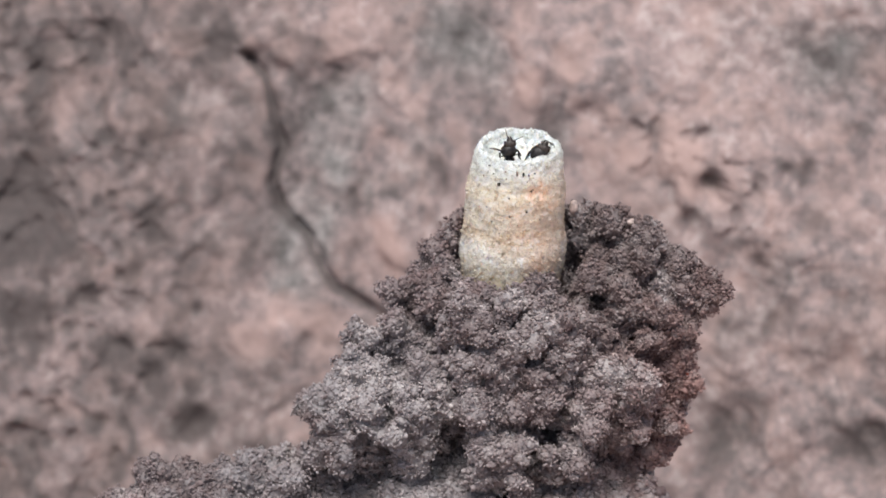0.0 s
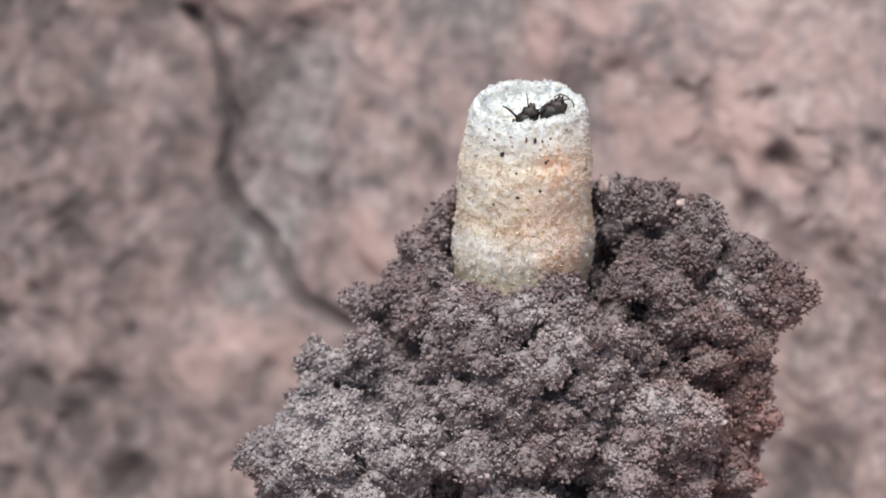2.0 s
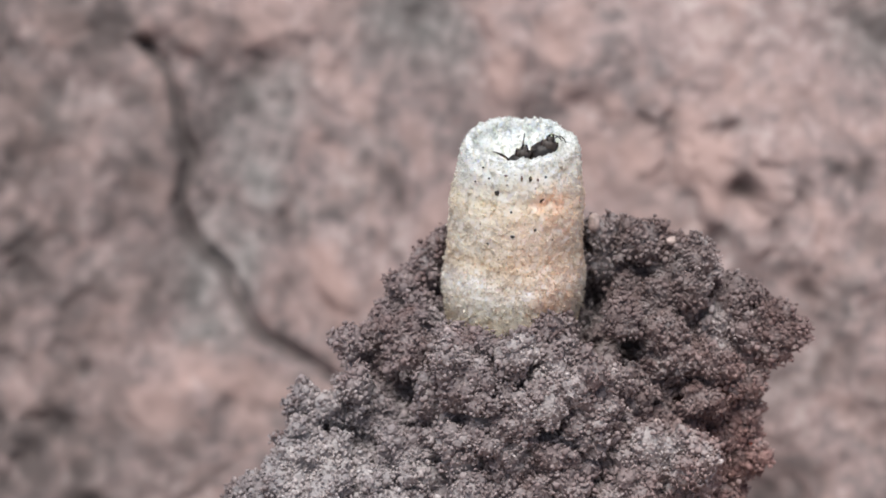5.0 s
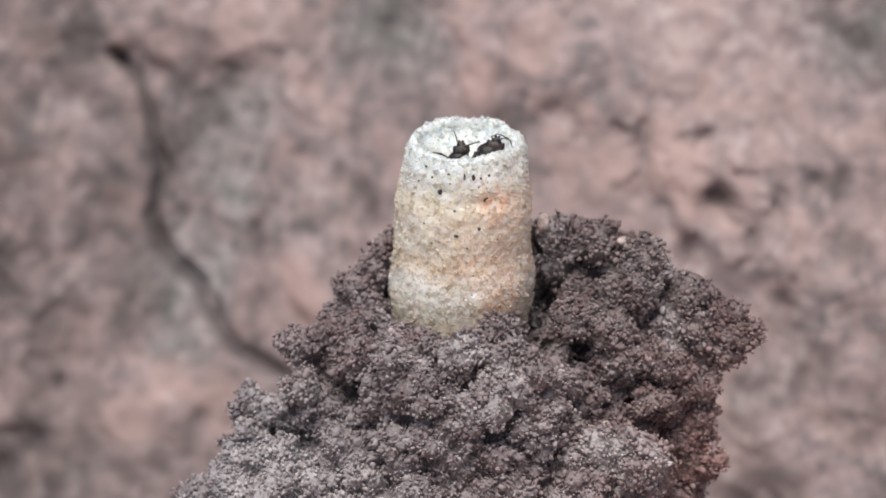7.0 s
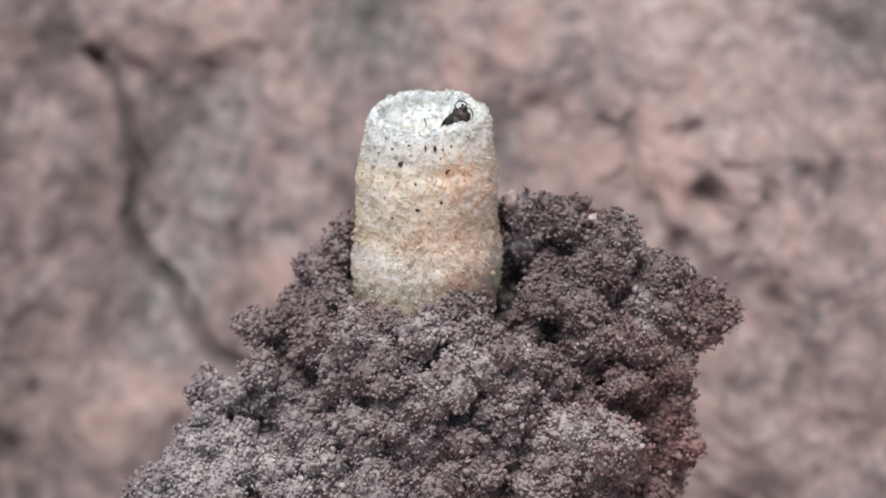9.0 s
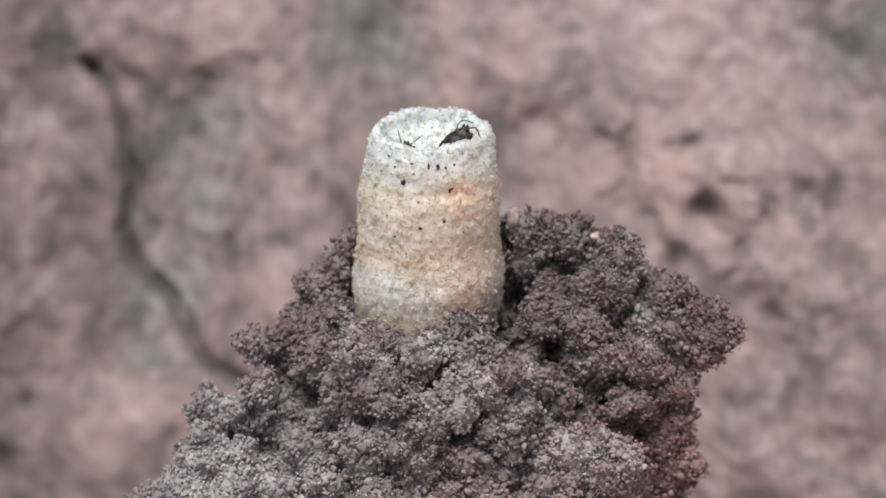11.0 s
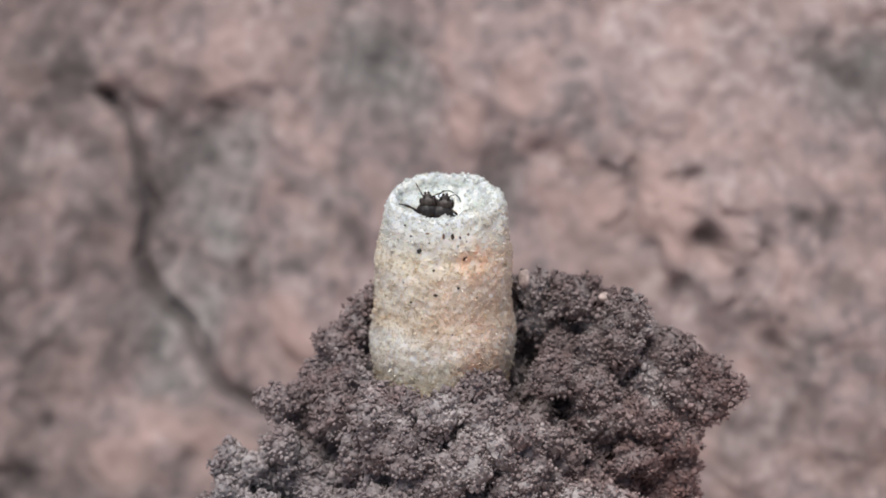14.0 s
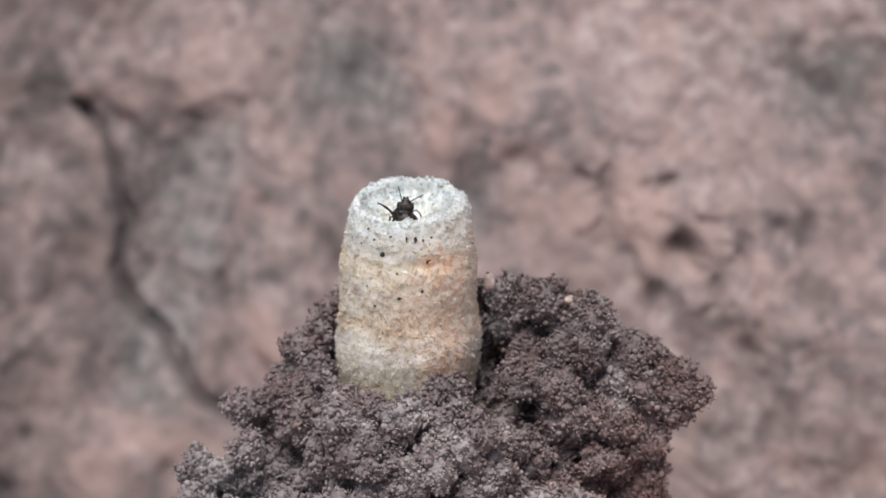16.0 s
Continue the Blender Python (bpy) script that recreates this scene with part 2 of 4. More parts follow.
def ico(level):
    if level == 0:  # eight faces
        v = np.array([(1, 0, 0), (0, 1, 0), (-1, 0, 0), (0, -1, 0), (0, 0, 1), (0, 0, -1)], float)
        return v, np.array([(k, (k + 1) % 4, 4) for k in range(4)] + [((k + 1) % 4, k, 5) for k in range(4)])
    bm = bmesh.new()
    bmesh.ops.create_icosphere(bm, subdivisions=level, radius=1.0)
    v = np.array([x.co for x in bm.verts])
    f = np.array([[x.index for x in y.verts] for y in bm.faces])
    bm.free()
    return v, f


def scattered(places, normals, sizes, level, rng, squash=0.25, jitter=0.12):
    """Arrays of many small uneven grains, one at each place."""
    v, f = ico(level)
    n = len(places)
    axes = rng.normal(size=(n, 3, 3))
    q, _ = np.linalg.qr(axes)
    stretch = 1 + rng.uniform(-squash, squash, (n, 1, 3))
    shape = v[None] * stretch * (1 + rng.uniform(-jitter, jitter, (n, len(v), 1)))
    pts = np.einsum("nij,nkj->nki", q, shape) * sizes[:, None, None] + places[:, None]
    faces = (f[None] + (np.arange(n) * len(v))[:, None, None]).reshape(-1, 3)
    return pts.reshape(-1, 3), faces


def normals_of(verts, faces):
    fn = np.cross(verts[faces[:, 2]] - verts[faces[:, 0]], verts[faces[:, 3]] - verts[faces[:, 1]])
    n = np.zeros_like(verts)
    for c in range(4):
        for d in range(3):
            n[:, d] += np.bincount(faces[:, c], fn[:, d], len(verts))
    return n / np.maximum(np.linalg.norm(n, axis=1, keepdims=True), 1e-12), np.linalg.norm(fn, axis=1) * 0.5, fn


def on_faces(verts, faces, weight, count, rng):
    """Random places on quads, and their normals."""
    _, area, fn = normals_of(verts, faces)
    w = area * weight
    pick = rng.choice(len(faces), count, p=w / w.sum())
    a, b = rng.random((2, count, 1))
    q = verts[faces[pick]]
    at = (q[:, 0] * (1 - a) + q[:, 1] * a) * (1 - b) + (q[:, 3] * (1 - a) + q[:, 2] * a) * b
    n = fn[pick]
    return at, n / np.maximum(np.linalg.norm(n, axis=1, keepdims=True), 1e-12)


# ---- the ground and the bank behind (mm, then scaled) ----
GROUND_Z = -60.0


def bank_foot(x, z):
    """How far back the bank's face lies, in mm, at a height z."""
    return 49.2 - 0.10 * x + 0.46 * z


CRACK = [(-25.0, -0.9), (-23.5, -2.1), (-21.9, -6.1), (-21.3, -9.5), (-22.1, -13.0), (-20.5, -16.1), (-18.1, -18.0), (-16.7, -21.0), (-14.8, -22.8), (-10.5, -25.0), (-8.6, -26.2)]
FORK = [(-15.4, -1.5), (-18.2, -5.1), (-20.8, -8.2)]
PITS = [  # x, z, half width, half height, depth
    (-17.4, 1.1, 1.0, 1.2, 1.4),
    (-28.4, 1.0, 1.7, 0.5, 1.0),
    (-25.3, -0.5, 1.4, 0.6, 1.2),
    (-21.4, 2.1, 0.7, 0.8, 1.2),
    (18.6, -6.0, 0.7, 1.3, 1.6),
    (23.5, -5.3, 1.0, 0.7, 1.4),
    (24.3, -10.0, 0.8, 1.2, 2.0),
    (29.2, -10.0, 0.7, 1.3, 1.7),
    (20.4, -10.6, 0.8, 1.3, 1.3),
    (26.9, -13.0, 0.7, 1.0, 1.4),
    (22.6, -13.5, 0.9, 1.0, 1.2),
    (14.3, -4.6, 2.0, 0.8, 0.8),
    (32.4, -8.6, 0.7, 1.0, 1.3),
    (34.2, -9.4, 0.7, 1.3, 1.3),
    (18.9, -8.8, 0.8, 1.5, 1.1),
    (-3.7, -11.8, 0.8, 1.8, 1.8),
    (7.0, -5.0, 0.9, 1.7, 1.9),
    (-34.6, -31.6, 1.0, 1.5, 2.2),
    (-17.6, -27.4, 0.7, 0.8, 1.2),
    (-30.0, -25.5, 0.7, 0.6, 1.0),
    (-13.4, -14.0, 0.7, 1.3, 1.0),
    (-48.9, -26.9, 2.5, 1.0, 2.0),
    (-47.8, -29.6, 1.9, 0.8, 2.0),
    (-38.0, -29.4, 1.0, 0.9, 1.8),
    (-32.0, -29.2, 1.0, 0.9, 2.2),
    (-29.7, -36.6, 2.3, 1.2, 2.2),
    (-50.2, -16.7, 2.8, 4.1, 1.8),
    (-40.9, 0.6, 2.0, 1.5, 1.6),
    (-48.0, -2.8, 1.0, 1.5, 1.2),
    (25.7, -34.7, 2.4, 2.9, 2.0),
    (41.1, -35.0, 2.7, 2.0, 2.2),
    (35.8, 1.6, 2.7, 3.0, 1.2),
    (-42.0, -25.1, 1.9, 1.0, 1.4),
    (-35.2, -16.4, 0.9, 1.7, 1.0),
]


def to_line(x, z, line):
    best = np.full(x.shape, 1e9)
    for (ax, az), (bx, bz) in zip(line, line[1:]):
        dx, dz = bx - ax, bz - az
        s = np.clip(((x - ax) * dx + (z - az) * dz) / (dx * dx + dz * dz), 0, 1)
        best = np.minimum(best, np.hypot(x - ax - s * dx, z - az - s * dz))
    return best


ZONES = [  # x, z, half width, half height, tilt (degrees), bulge (mm), grey silt, darker (below 0 lighter), pink clay
    (-19.5, 1.6, 6.0, 2.4, 0, 1.1, -0.3, 0.1, 0.8),
    (-31.5, 1.4, 6.0, 2.8, 0, 0.5, 0.2, 0.45, 0.2),
    (-35.0, -7.0, 5.0, 2.4, 0, 0.5, 0.4, 0.4, 0.0),
    (-28.0, -9.5, 4.5, 4.5, 0, 0.7, 0.0, 0.15, 0.2),
    (-3.3, 1.8, 5.6, 4.6, -25, -0.7, 1.1, 0.15, -0.5),
    (-8.0, -8.0, 4.5, 4.5, 0, 0.2, 0.3, 0.05, 0.1),
    (8.1, -7.1, 1.2, 3.6, 0, -0.4, 0.7, 0.25, -0.5),
    (-12.4, -13.4, 0.9, 2.1, 10, -0.3, 0.6, 0.4, -0.3),
    (30.7, -12.4, 4.4, 2.2, -30, 0.4, 0.0, -0.5, 0.2),
    (4.2, -0.5, 1.5, 4.5, 8, 1.1, -0.4, -0.4, 0.9),
    (10.5, 0.8, 5.0, 2.6, -28, 0.5, -0.3, -0.6, 0.5),
    (14.8, -3.0, 3.6, 1.4, -12, 0.25, -0.2, -0.6, 0.3),
    (21.5, -8.5, 7.0, 3.2, -30, 0.5, -0.3, -0.2, 0.9),
    (23.0, -1.0, 9.0, 3.0, -30, 0.6, 0.0, -0.6, 0.25),
    (36.0, 2.2, 4.0, 3.2, 0, -0.7, 1.0, 0.1, -0.3),
    (-9.2, -18.0, 1.8, 3.0, 15, 0.8, -0.5, -0.3, 0.9),
    (-22.5, -26.5, 6.5, 3.0, 0, 0.7, -0.2, -0.35, 0.6),
    (-29.0, -17.0, 5.5, 3.6, 0, 0.3, 0.3, 0.1, 0.1),
    (-49.5, -17.0, 4.5, 7.0, 0, -0.6, 0.2, 0.9, -0.3),
    (-36.0, -30.5, 8.0, 2.6, 0, -0.3, 0.0, 0.4, 0.1),
    (-50.0, -43.0, 4.0, 4.0, 0, -1.0, 0.3, 0.9, 0.0),
    # shade behind the mound, painted as a darker zone
    (26.5, -33.0, 4.0, 4.0, 0, -1.2, 0.0, 0.7, 0.0),
    (31.0, -20.0, 5.0, 6.0, 0, 0.3, 0.3, -0.1, 0.0),
]


def make_bank():
    xs = np.concatenate([np.linspace(-400, -62, 40)[:-1], np.linspace(-62, 52, 450), np.linspace(52, 400, 40)[1:]])
    zs = np.concatenate([np.linspace(GROUND_Z - 12, -46, 12)[:-1], np.linspace(-46, 14, 270), np.linspace(14, 180, 40)[1:]])
    x, z = (a.ravel() for a in np.meshgrid(xs, zs))
    # noise coordinates, turned and warped so that no grain runs level
    c, q = math.cos(0.6), math.sin(0.6)
    p = np.stack([x * c - z * q, 0 * x + 3, x * q + z * c], 1)
    p = p + 1.6 * np.stack([vnoise(p, 6.0, 201), 0 * x, vnoise(p, 6.0, 202)], 1) + 0.3 * np.stack([vnoise(p, 2.2, 203), 0 * x, vnoise(p, 2.2, 204)], 1)
    right, left = np.clip((x - 2) / 10, 0, 1), np.clip((-x - 12) / 14, 0, 1)
    slant = np.stack([x * 0.54 - z * 0.84, 0 * x, (x * 0.84 + z * 0.54) * 0.75], 1)
    depth = bank_foot(x, z) - 1.0 * fbm(p, 30, 1, 5) - 0.5 * fbm(p, 10, 1, 9) - 0.32 * (1 - 0.5 * right) * fbm(p, 4.6, 2, 23, 0.5) - 0.20 * fbm(p, 1.7, 2, 24)
    # crumbly, pitted ground: on the shoulder and down the far left
    shoulder = np.exp(-((((x - 24) * 0.80 - (z + 9) * 0.60) / 13) ** 2 + (((x - 24) * 0.60 + (z + 9) * 0.80) / 4.2) ** 2) ** 1.5)
    rough = np.clip(shoulder + 0.8 * np.clip((-x - 30) / 8, 0, 1) + 0.55 * np.exp(-(((x + 20) / 7) ** 2 + ((z - 2.5) / 2.6) ** 2)) + 0.22, 0, 1)
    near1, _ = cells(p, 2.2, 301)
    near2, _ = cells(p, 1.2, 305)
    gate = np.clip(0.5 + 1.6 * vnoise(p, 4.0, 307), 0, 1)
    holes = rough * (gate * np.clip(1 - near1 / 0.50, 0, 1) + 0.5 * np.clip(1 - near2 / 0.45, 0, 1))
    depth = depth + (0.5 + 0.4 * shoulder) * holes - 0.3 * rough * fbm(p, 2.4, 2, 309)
    streak = right * fbm(np.stack([(x * 0.80 - z * 0.60) * 0.32, 0 * x + 7, x * 0.60 + z * 0.80], 1) + 0.25 * p * (0.3, 0, 1), 2.6, 3, 311)
    depth = depth - 0.14 * streak
    depth = depth - 0.36 * right * fbm(slant, 3.6, 2, 29) - 0.25 * left * fbm(p, 3.0, 2, 63)
    # runnels low on the far side
    depth = depth + 0.45 * np.clip((x - 23) / 4, 0, 1) * np.clip((-z - 14) / 5, 0, 1) * fbm(np.stack([x + 0.15 * z, 0 * x, z * 0.25], 1), 2.6, 2, 81)
    # a raised shoulder that runs down to the right
    side = (x - 14) * 0.50 + (z + 2) * 0.87
    depth = depth - 1.6 * np.exp(-((side / 6.5) ** 2)) * np.clip((x - 3) / 5, 0, 1)
    wob = 0.35 * fbm(p, 3.5, 2, 44)
    patch = 1.2 * fbm(p, 5.0, 2, 91)
    zones = []
    for zx, zz, w, h, tilt, bulge, *tint in ZONES:
        c, q = math.cos(radians(tilt)), math.sin(radians(tilt))
        dx, dz = x + patch - zx, z + 0.7 * patch - zz
        e = ((dx * c + dz * q) / w) ** 2 + ((dz * c - dx * q) / h) ** 2
        g = np.exp(-(e**1.3))
        depth = depth - bulge * g
        zones.append((g, tint))
    face_z = z
    z = z + 0.3 * (depth - bank_foot(x, z))
    crack = to_line(x + wob, z, CRACK)
    fork = to_line(x + wob, z, FORK)
    depth = depth + (1.2 + 0.6 * vnoise(p, 3.0, 55)) * np.exp(-((crack / 0.7) ** 2)) + 0.35 * np.exp(-((fork / 1.2) ** 2))
    band = np.exp(-(((x + 17.0 - 0.25 * (z + 12)) / 3.4) ** 4)) * np.clip((z + 27) / 6, 0, 1) * np.clip((1 - z) / 8, 0, 1)
    depth = depth + 0.4 * band
    silt = band * (0.8 + 0.5 * fbm(p, 3.0, 2, 71)) + 0.28 * fbm(p, 4.5, 2, 70)
    pink = 0.45 * fbm(p, 3.4, 2, 17) + 0.3 * fbm(p, 1.4, 2, 20) + 0.1 - 0.6 * band
    # darker towards the far left, uneven at random
    tone_and_shade = 0.48 * np.clip((-x - 4) / 22, 0, 1) + 0.12 * vnoise(p, 9, 15) + 0.25 * fbm(p, 3.0, 2, 16) + 0.28 * fbm(p, 1.3, 2, 19) + 0.06
    for g, (grey, darker, red) in zones:
        silt, tone_and_shade, pink = silt + grey * g, tone_and_shade + 0.6 * darker * g, pink + red * g * (1 + 0.6 * fbm(p, 2.6, 2, 18))
    for px, pz, w, h, d in PITS:
        h = max(h, 0.65 * w)
        d = d * 1.4 if px > 15 and pz > -15 else d
        e = ((x + 0.6 * wob - px) / (w * 1.3)) ** 2 + ((z - pz + 0.3 * d + 0.8 * wob) / (h * 1.3)) ** 2
        depth = depth + 0.5 * d * np.exp(-e)
    # shade of the crack, the fork and the pits, put into the colour
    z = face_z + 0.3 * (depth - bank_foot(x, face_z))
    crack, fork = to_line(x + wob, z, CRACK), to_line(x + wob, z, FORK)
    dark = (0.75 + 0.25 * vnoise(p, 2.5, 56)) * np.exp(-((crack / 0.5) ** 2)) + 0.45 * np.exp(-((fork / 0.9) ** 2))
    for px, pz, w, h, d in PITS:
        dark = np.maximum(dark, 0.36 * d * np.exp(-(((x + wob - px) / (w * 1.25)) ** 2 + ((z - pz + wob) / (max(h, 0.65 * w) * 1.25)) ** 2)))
    # the small holes get their shade as colour too
    tone_and_shade = np.clip(tone_and_shade + (0.5 + 0.4 * shoulder) * holes - 0.3 * streak - 0.35 * band, 0, 1) + np.clip(dark, 0, 1)
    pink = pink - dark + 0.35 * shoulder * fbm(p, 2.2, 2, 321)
    silt, tone_and_shade, pink = (np.clip(a, 0, 1) for a in (silt, tone_and_shade, pink))
    ob = new("earth_bank", mesh_of("earth_bank", np.stack([x, depth, face_z], 1) * MM, grid_faces(len(xs), len(zs)), [BANK], attrs={"silt": silt, "tone_and_shade": tone_and_shade, "pink": pink}))
    tagged(ob, "weathered pinkish-brown clay bank with a dark crack", "earth bank", kind="structure")
    # the top of the bank runs back, level
    nx, ny = 60, 40
    tx, ty = np.meshgrid(np.linspace(-400, 400, nx), np.linspace(0, 1, ny))
    tx, ty = tx.ravel(), ty.ravel()
    edge = bank_foot(tx, 180.0) - 8
    top = np.stack([tx, edge + ty * 3000, 178 + 6 * fbm(np.stack([tx, ty * 3000, 0 * tx], 1), 90, 2, 8)], 1)
    tagged(new("bank_top", mesh_of("bank_top", top * MM, grid_faces(nx, ny), [GROUND])), "dry reddish soil on top of the bank", "ground", kind="structure")


def make_ground():
    r = np.concatenate([np.linspace(0, 0.6, 60), np.geomspace(0.65, 60, 40)])
    a = np.linspace(0, 2 * np.pi, 96, endpoint=False)
    aa, rr = np.meshgrid(a, r)
    x, y = (rr * np.cos(aa)).ravel(), (rr * np.sin(aa)).ravel()
    z = GROUND_Z * MM + 0.003 * fbm(np.stack([x, y, 0 * x], 1), 0.05, 2, 31) * np.exp(-np.hypot(x, y))
    tagged(new("ground", mesh_of("ground", np.stack([x, y, z], 1), grid_faces(96, len(r), True), [GROUND])), "dry reddish soil ground", "ground", kind="structure")


make_bank()
make_ground()

# ---- the soil mound (mm) ----
LUMPS = [  # centre, half axes
    (6, 4, -18, 14.5, 9.5, 16.5), (4.8, -3.2, -6.0, 6.4, 4.0, 3.9), (12.3, 3.6, -5.0, 4.0, 3.8, 4.5), (9.3, 3.8, -3.2, 2.4, 3.0, 3.9), (0.7, 4.5, -5, 3.4, 3.8, 4.0),
    (15.6, 2.8, -5.0, 4.0, 4.2, 4.2), (19.2, 1.6, -5.8, 3.2, 3.6, 3.1), (20.9, 0.6, -6.6, 2.3, 2.4, 2.0), (17, 1.5, -8, 5.0, 4.6, 4.0), (-2.3, 2.5, -7, 2.7, 3.8, 3.7), (-4.7, 0.5, -12, 3.6, 4.6, 4.7),
    (-8.6, -3.6, -15, 4.4, 4.6, 4.8), (-10.8, -5.5, -17.4, 4.1, 4.6, 4.8), (2.5, -4.6, -14, 7.0, 4.6, 7.0), (6.5, -3.9, -10.5, 6.0, 4.2, 4.8), (13, -2.6, -15.0, 5.8, 4.8, 6.2),
    (17.0, 2.2, -16, 4.3, 4.8, 9.0), (-24, -7, -26.2, 9.0, 6.5, 4.9), (-31, -7, -29.8, 7.0, 6.0, 5.3), (3, -2, -32, 19, 11, 14),
    (-6, 0, -55, 42, 24, 18), (-16, -5, -27, 9, 7, 7), (-2.6, 1.6, -8.2, 4.4, 4.2, 4.8),
]
HOLLOWS = [(9.9, -1.5, -2.4, 1.0, 2.4, 2.2), (18.5, -4.5, -11.0, 1.4, 1.6, 1.2)]
EXTRA_CREST = [  # centre and half width of single clods
    (11.6, -2.2, -4.0, 1.3), (21.8, 0.6, -5.9, 1.5), (21.6, 0.5, -7.2, 1.1), (20.2, 0.3, -9.4, 1.4), (10.4, 3.6, -2.2, 1.3), (19.8, 0.8, -7.3, 1.5), (20.2, 0.2, -14.6, 1.7), (19.8, 0.4, -11.8, 1.6),
    (20.0, 0.9, -5.7, 1.7), (19.2, 1.4, -3.9, 1.7), (21.2, 1.0, -5.0, 1.3), (23.4, 0.3, -6.0, 0.9), (15.6, 3.0, -2.3, 1.7), (13.0, 3.2, -0.7, 1.6), (10.6, 3.6, -0.2, 1.3), (17.1, 2.4, -3.6, 1.5),
]
EXTRA_SHOULDER = [
    (-2.5, 2.6, -3.6, 1.3), (-1.1, 3.4, -2.5, 1.2), (-3.3, 1.6, -6.4, 1.5), (-3.6, 0.8, -8.4, 1.6), (-3.7, 2.0, -5.5, 1.2), (-4.6, 1.0, -7.1, 1.1), (-5.1, 0.5, -8.6, 1.2), (-5.3, 0.0, -10.6, 1.4),
    (0.2, 4.0, -1.2, 1.2), (2.6, -4.6, -5.6, 1.1), (5.2, -4.7, -5.1, 1.0), (7.6, -4.2, -5.2, 1.1), (2.6, -4.2, -5.2, 1.0), (0.8, -3.2, -5.2, 1.3),
]
BIG_CLODS = [  # the lumps of the front: centre, half width, tone from dark to pale
    (4.9, -5.6, -5.2, 1.25, 0.95), (7.5, -5.9, -7.2, 1.9, 0.95), (1.9, -5.3, -7.0, 1.7, 0.55), (-0.3, -4.8, -8.2, 1.2, 0.9), (-4.2, -2.0, -10.0, 2.1, 0.6), (-1.8, -0.6, -5.6, 1.7, 0.3), (-5.2, 0.4, -6.6, 1.6, 0.4),
    (-6.1, -5.0, -14.0, 2.4, 0.95), (-10.0, -4.8, -13.0, 1.6, 0.8), (14.7, -4.8, -13.2, 2.4, 0.95), (9.5, -5.9, -9.8, 1.7, 0.75), (0.8, -6.8, -11.0, 1.7, 0.6), (4.0, -6.8, -10.2, 2.0, 0.55), (11.6, -5.5, -15.3, 2.7, 0.6), (10.0, -6.4, -19.8, 2.6, 0.5), (3.4, -7.6, -18.8, 2.5, 0.6),
]
LOW_CLODS = [
    (-2.4, -6.0, -14.8, 2.3, 0.8), (2.1, -7.5, -14.8, 2.1, 0.7), (6.9, -7.0, -13.6, 2.1, 0.3), (-8.6, -2.0, -10.7, 1.9, 0.7), (14.9, -0.8, -6.4, 2.4, 0.45), (19.4, 1.6, -3.6, 1.9, 0.4), (12.4, -1.7, -7.9, 1.7, 0.4),
    (17.5, -1.8, -10.2, 2.0, 0.1), (20.0, 0.3, -15.8, 1.9, 0.2), (2.9, -3.7, -4.6, 1.0, 0.5), (6.6, -4.4, -4.6, 1.0, 0.4), (16.1, 1.5, -2.6, 1.7, 0.35), (-8.8, -6.8, -15.2, 2.2, 0.8), (-4.6, -6.4, -17.6, 2.4, 0.7), (17.8, -1.2, -20.6, 2.2, 0.2), (18.9, -0.4, -18.0, 2.0, 0.2),
]
HEART = np.array([4.0, 3.0, -24.0])


def mound_field(p):
    """Smoothed distance to the union of the lumps, negative inside."""
    k, total = 0.5, 0
    for cx, cy, cz, rx, ry, rz in LUMPS + [(c[0], c[1], c[2], c[3] + 1.15, c[3] + 1.0, c[3] + 1.0) for c in BIG_CLODS + LOW_CLODS]:
        q = p - (cx, cy, cz)
        k0 = np.sqrt(((q / (rx, ry, rz)) ** 2).sum(1)) + 1e-9
        k1 = np.sqrt(((q / (rx * rx, ry * ry, rz * rz)) ** 2).sum(1)) + 1e-9
        total = total + np.exp(-np.clip(k0 * (k0 - 1) / k1, -40, 40) / k)
    field = -k * np.log(total + 1e-30)
    for cx, cy, cz, rx, ry, rz in HOLLOWS:
        q = p - (cx, cy, cz)
        k0 = np.sqrt(((q / (rx, ry, rz)) ** 2).sum(1)) + 1e-9
        field = np.maximum(field, (1 - k0) * min(rx, ry, rz))
    return field


def mound_reach(az, pol):
    """How far the body reaches from its heart, found on every other line and filled in between."""
    az2, pol2 = np.append(az[::2], az[-1]), np.append(pol[::2], pol[-1])
    aa, pp = (a.ravel() for a in np.meshgrid(az2, pol2))
    way = np.stack([np.cos(aa) * np.sin(pp), np.sin(aa) * np.sin(pp), np.cos(pp)], 1)
    r = np.full(len(way), 62.0)
    live = np.arange(len(way))
    for _ in range(48):
        d = mound_field(HEART + way[live] * r[live, None]) + 1.45
        r[live] -= np.clip(d * 0.75, 0, 4)
        live = live[d > 0.05]
        if not len(live):
            break
    r = np.stack([np.interp(az, az2, row) for row in r.reshape(len(pol2), len(az2))])
    return np.stack([np.interp(pol, pol2, col) for col in r.T], 1)


def skin(way, centre):
    """How far a clod's skin lies from its centre, in half widths, by direction."""
    q = way * 1.4 + centre * 3.7
    return 1 + 0.28 * vnoise(q, 1.0, 7) + 0.15 * vnoise(q, 0.45, 8)


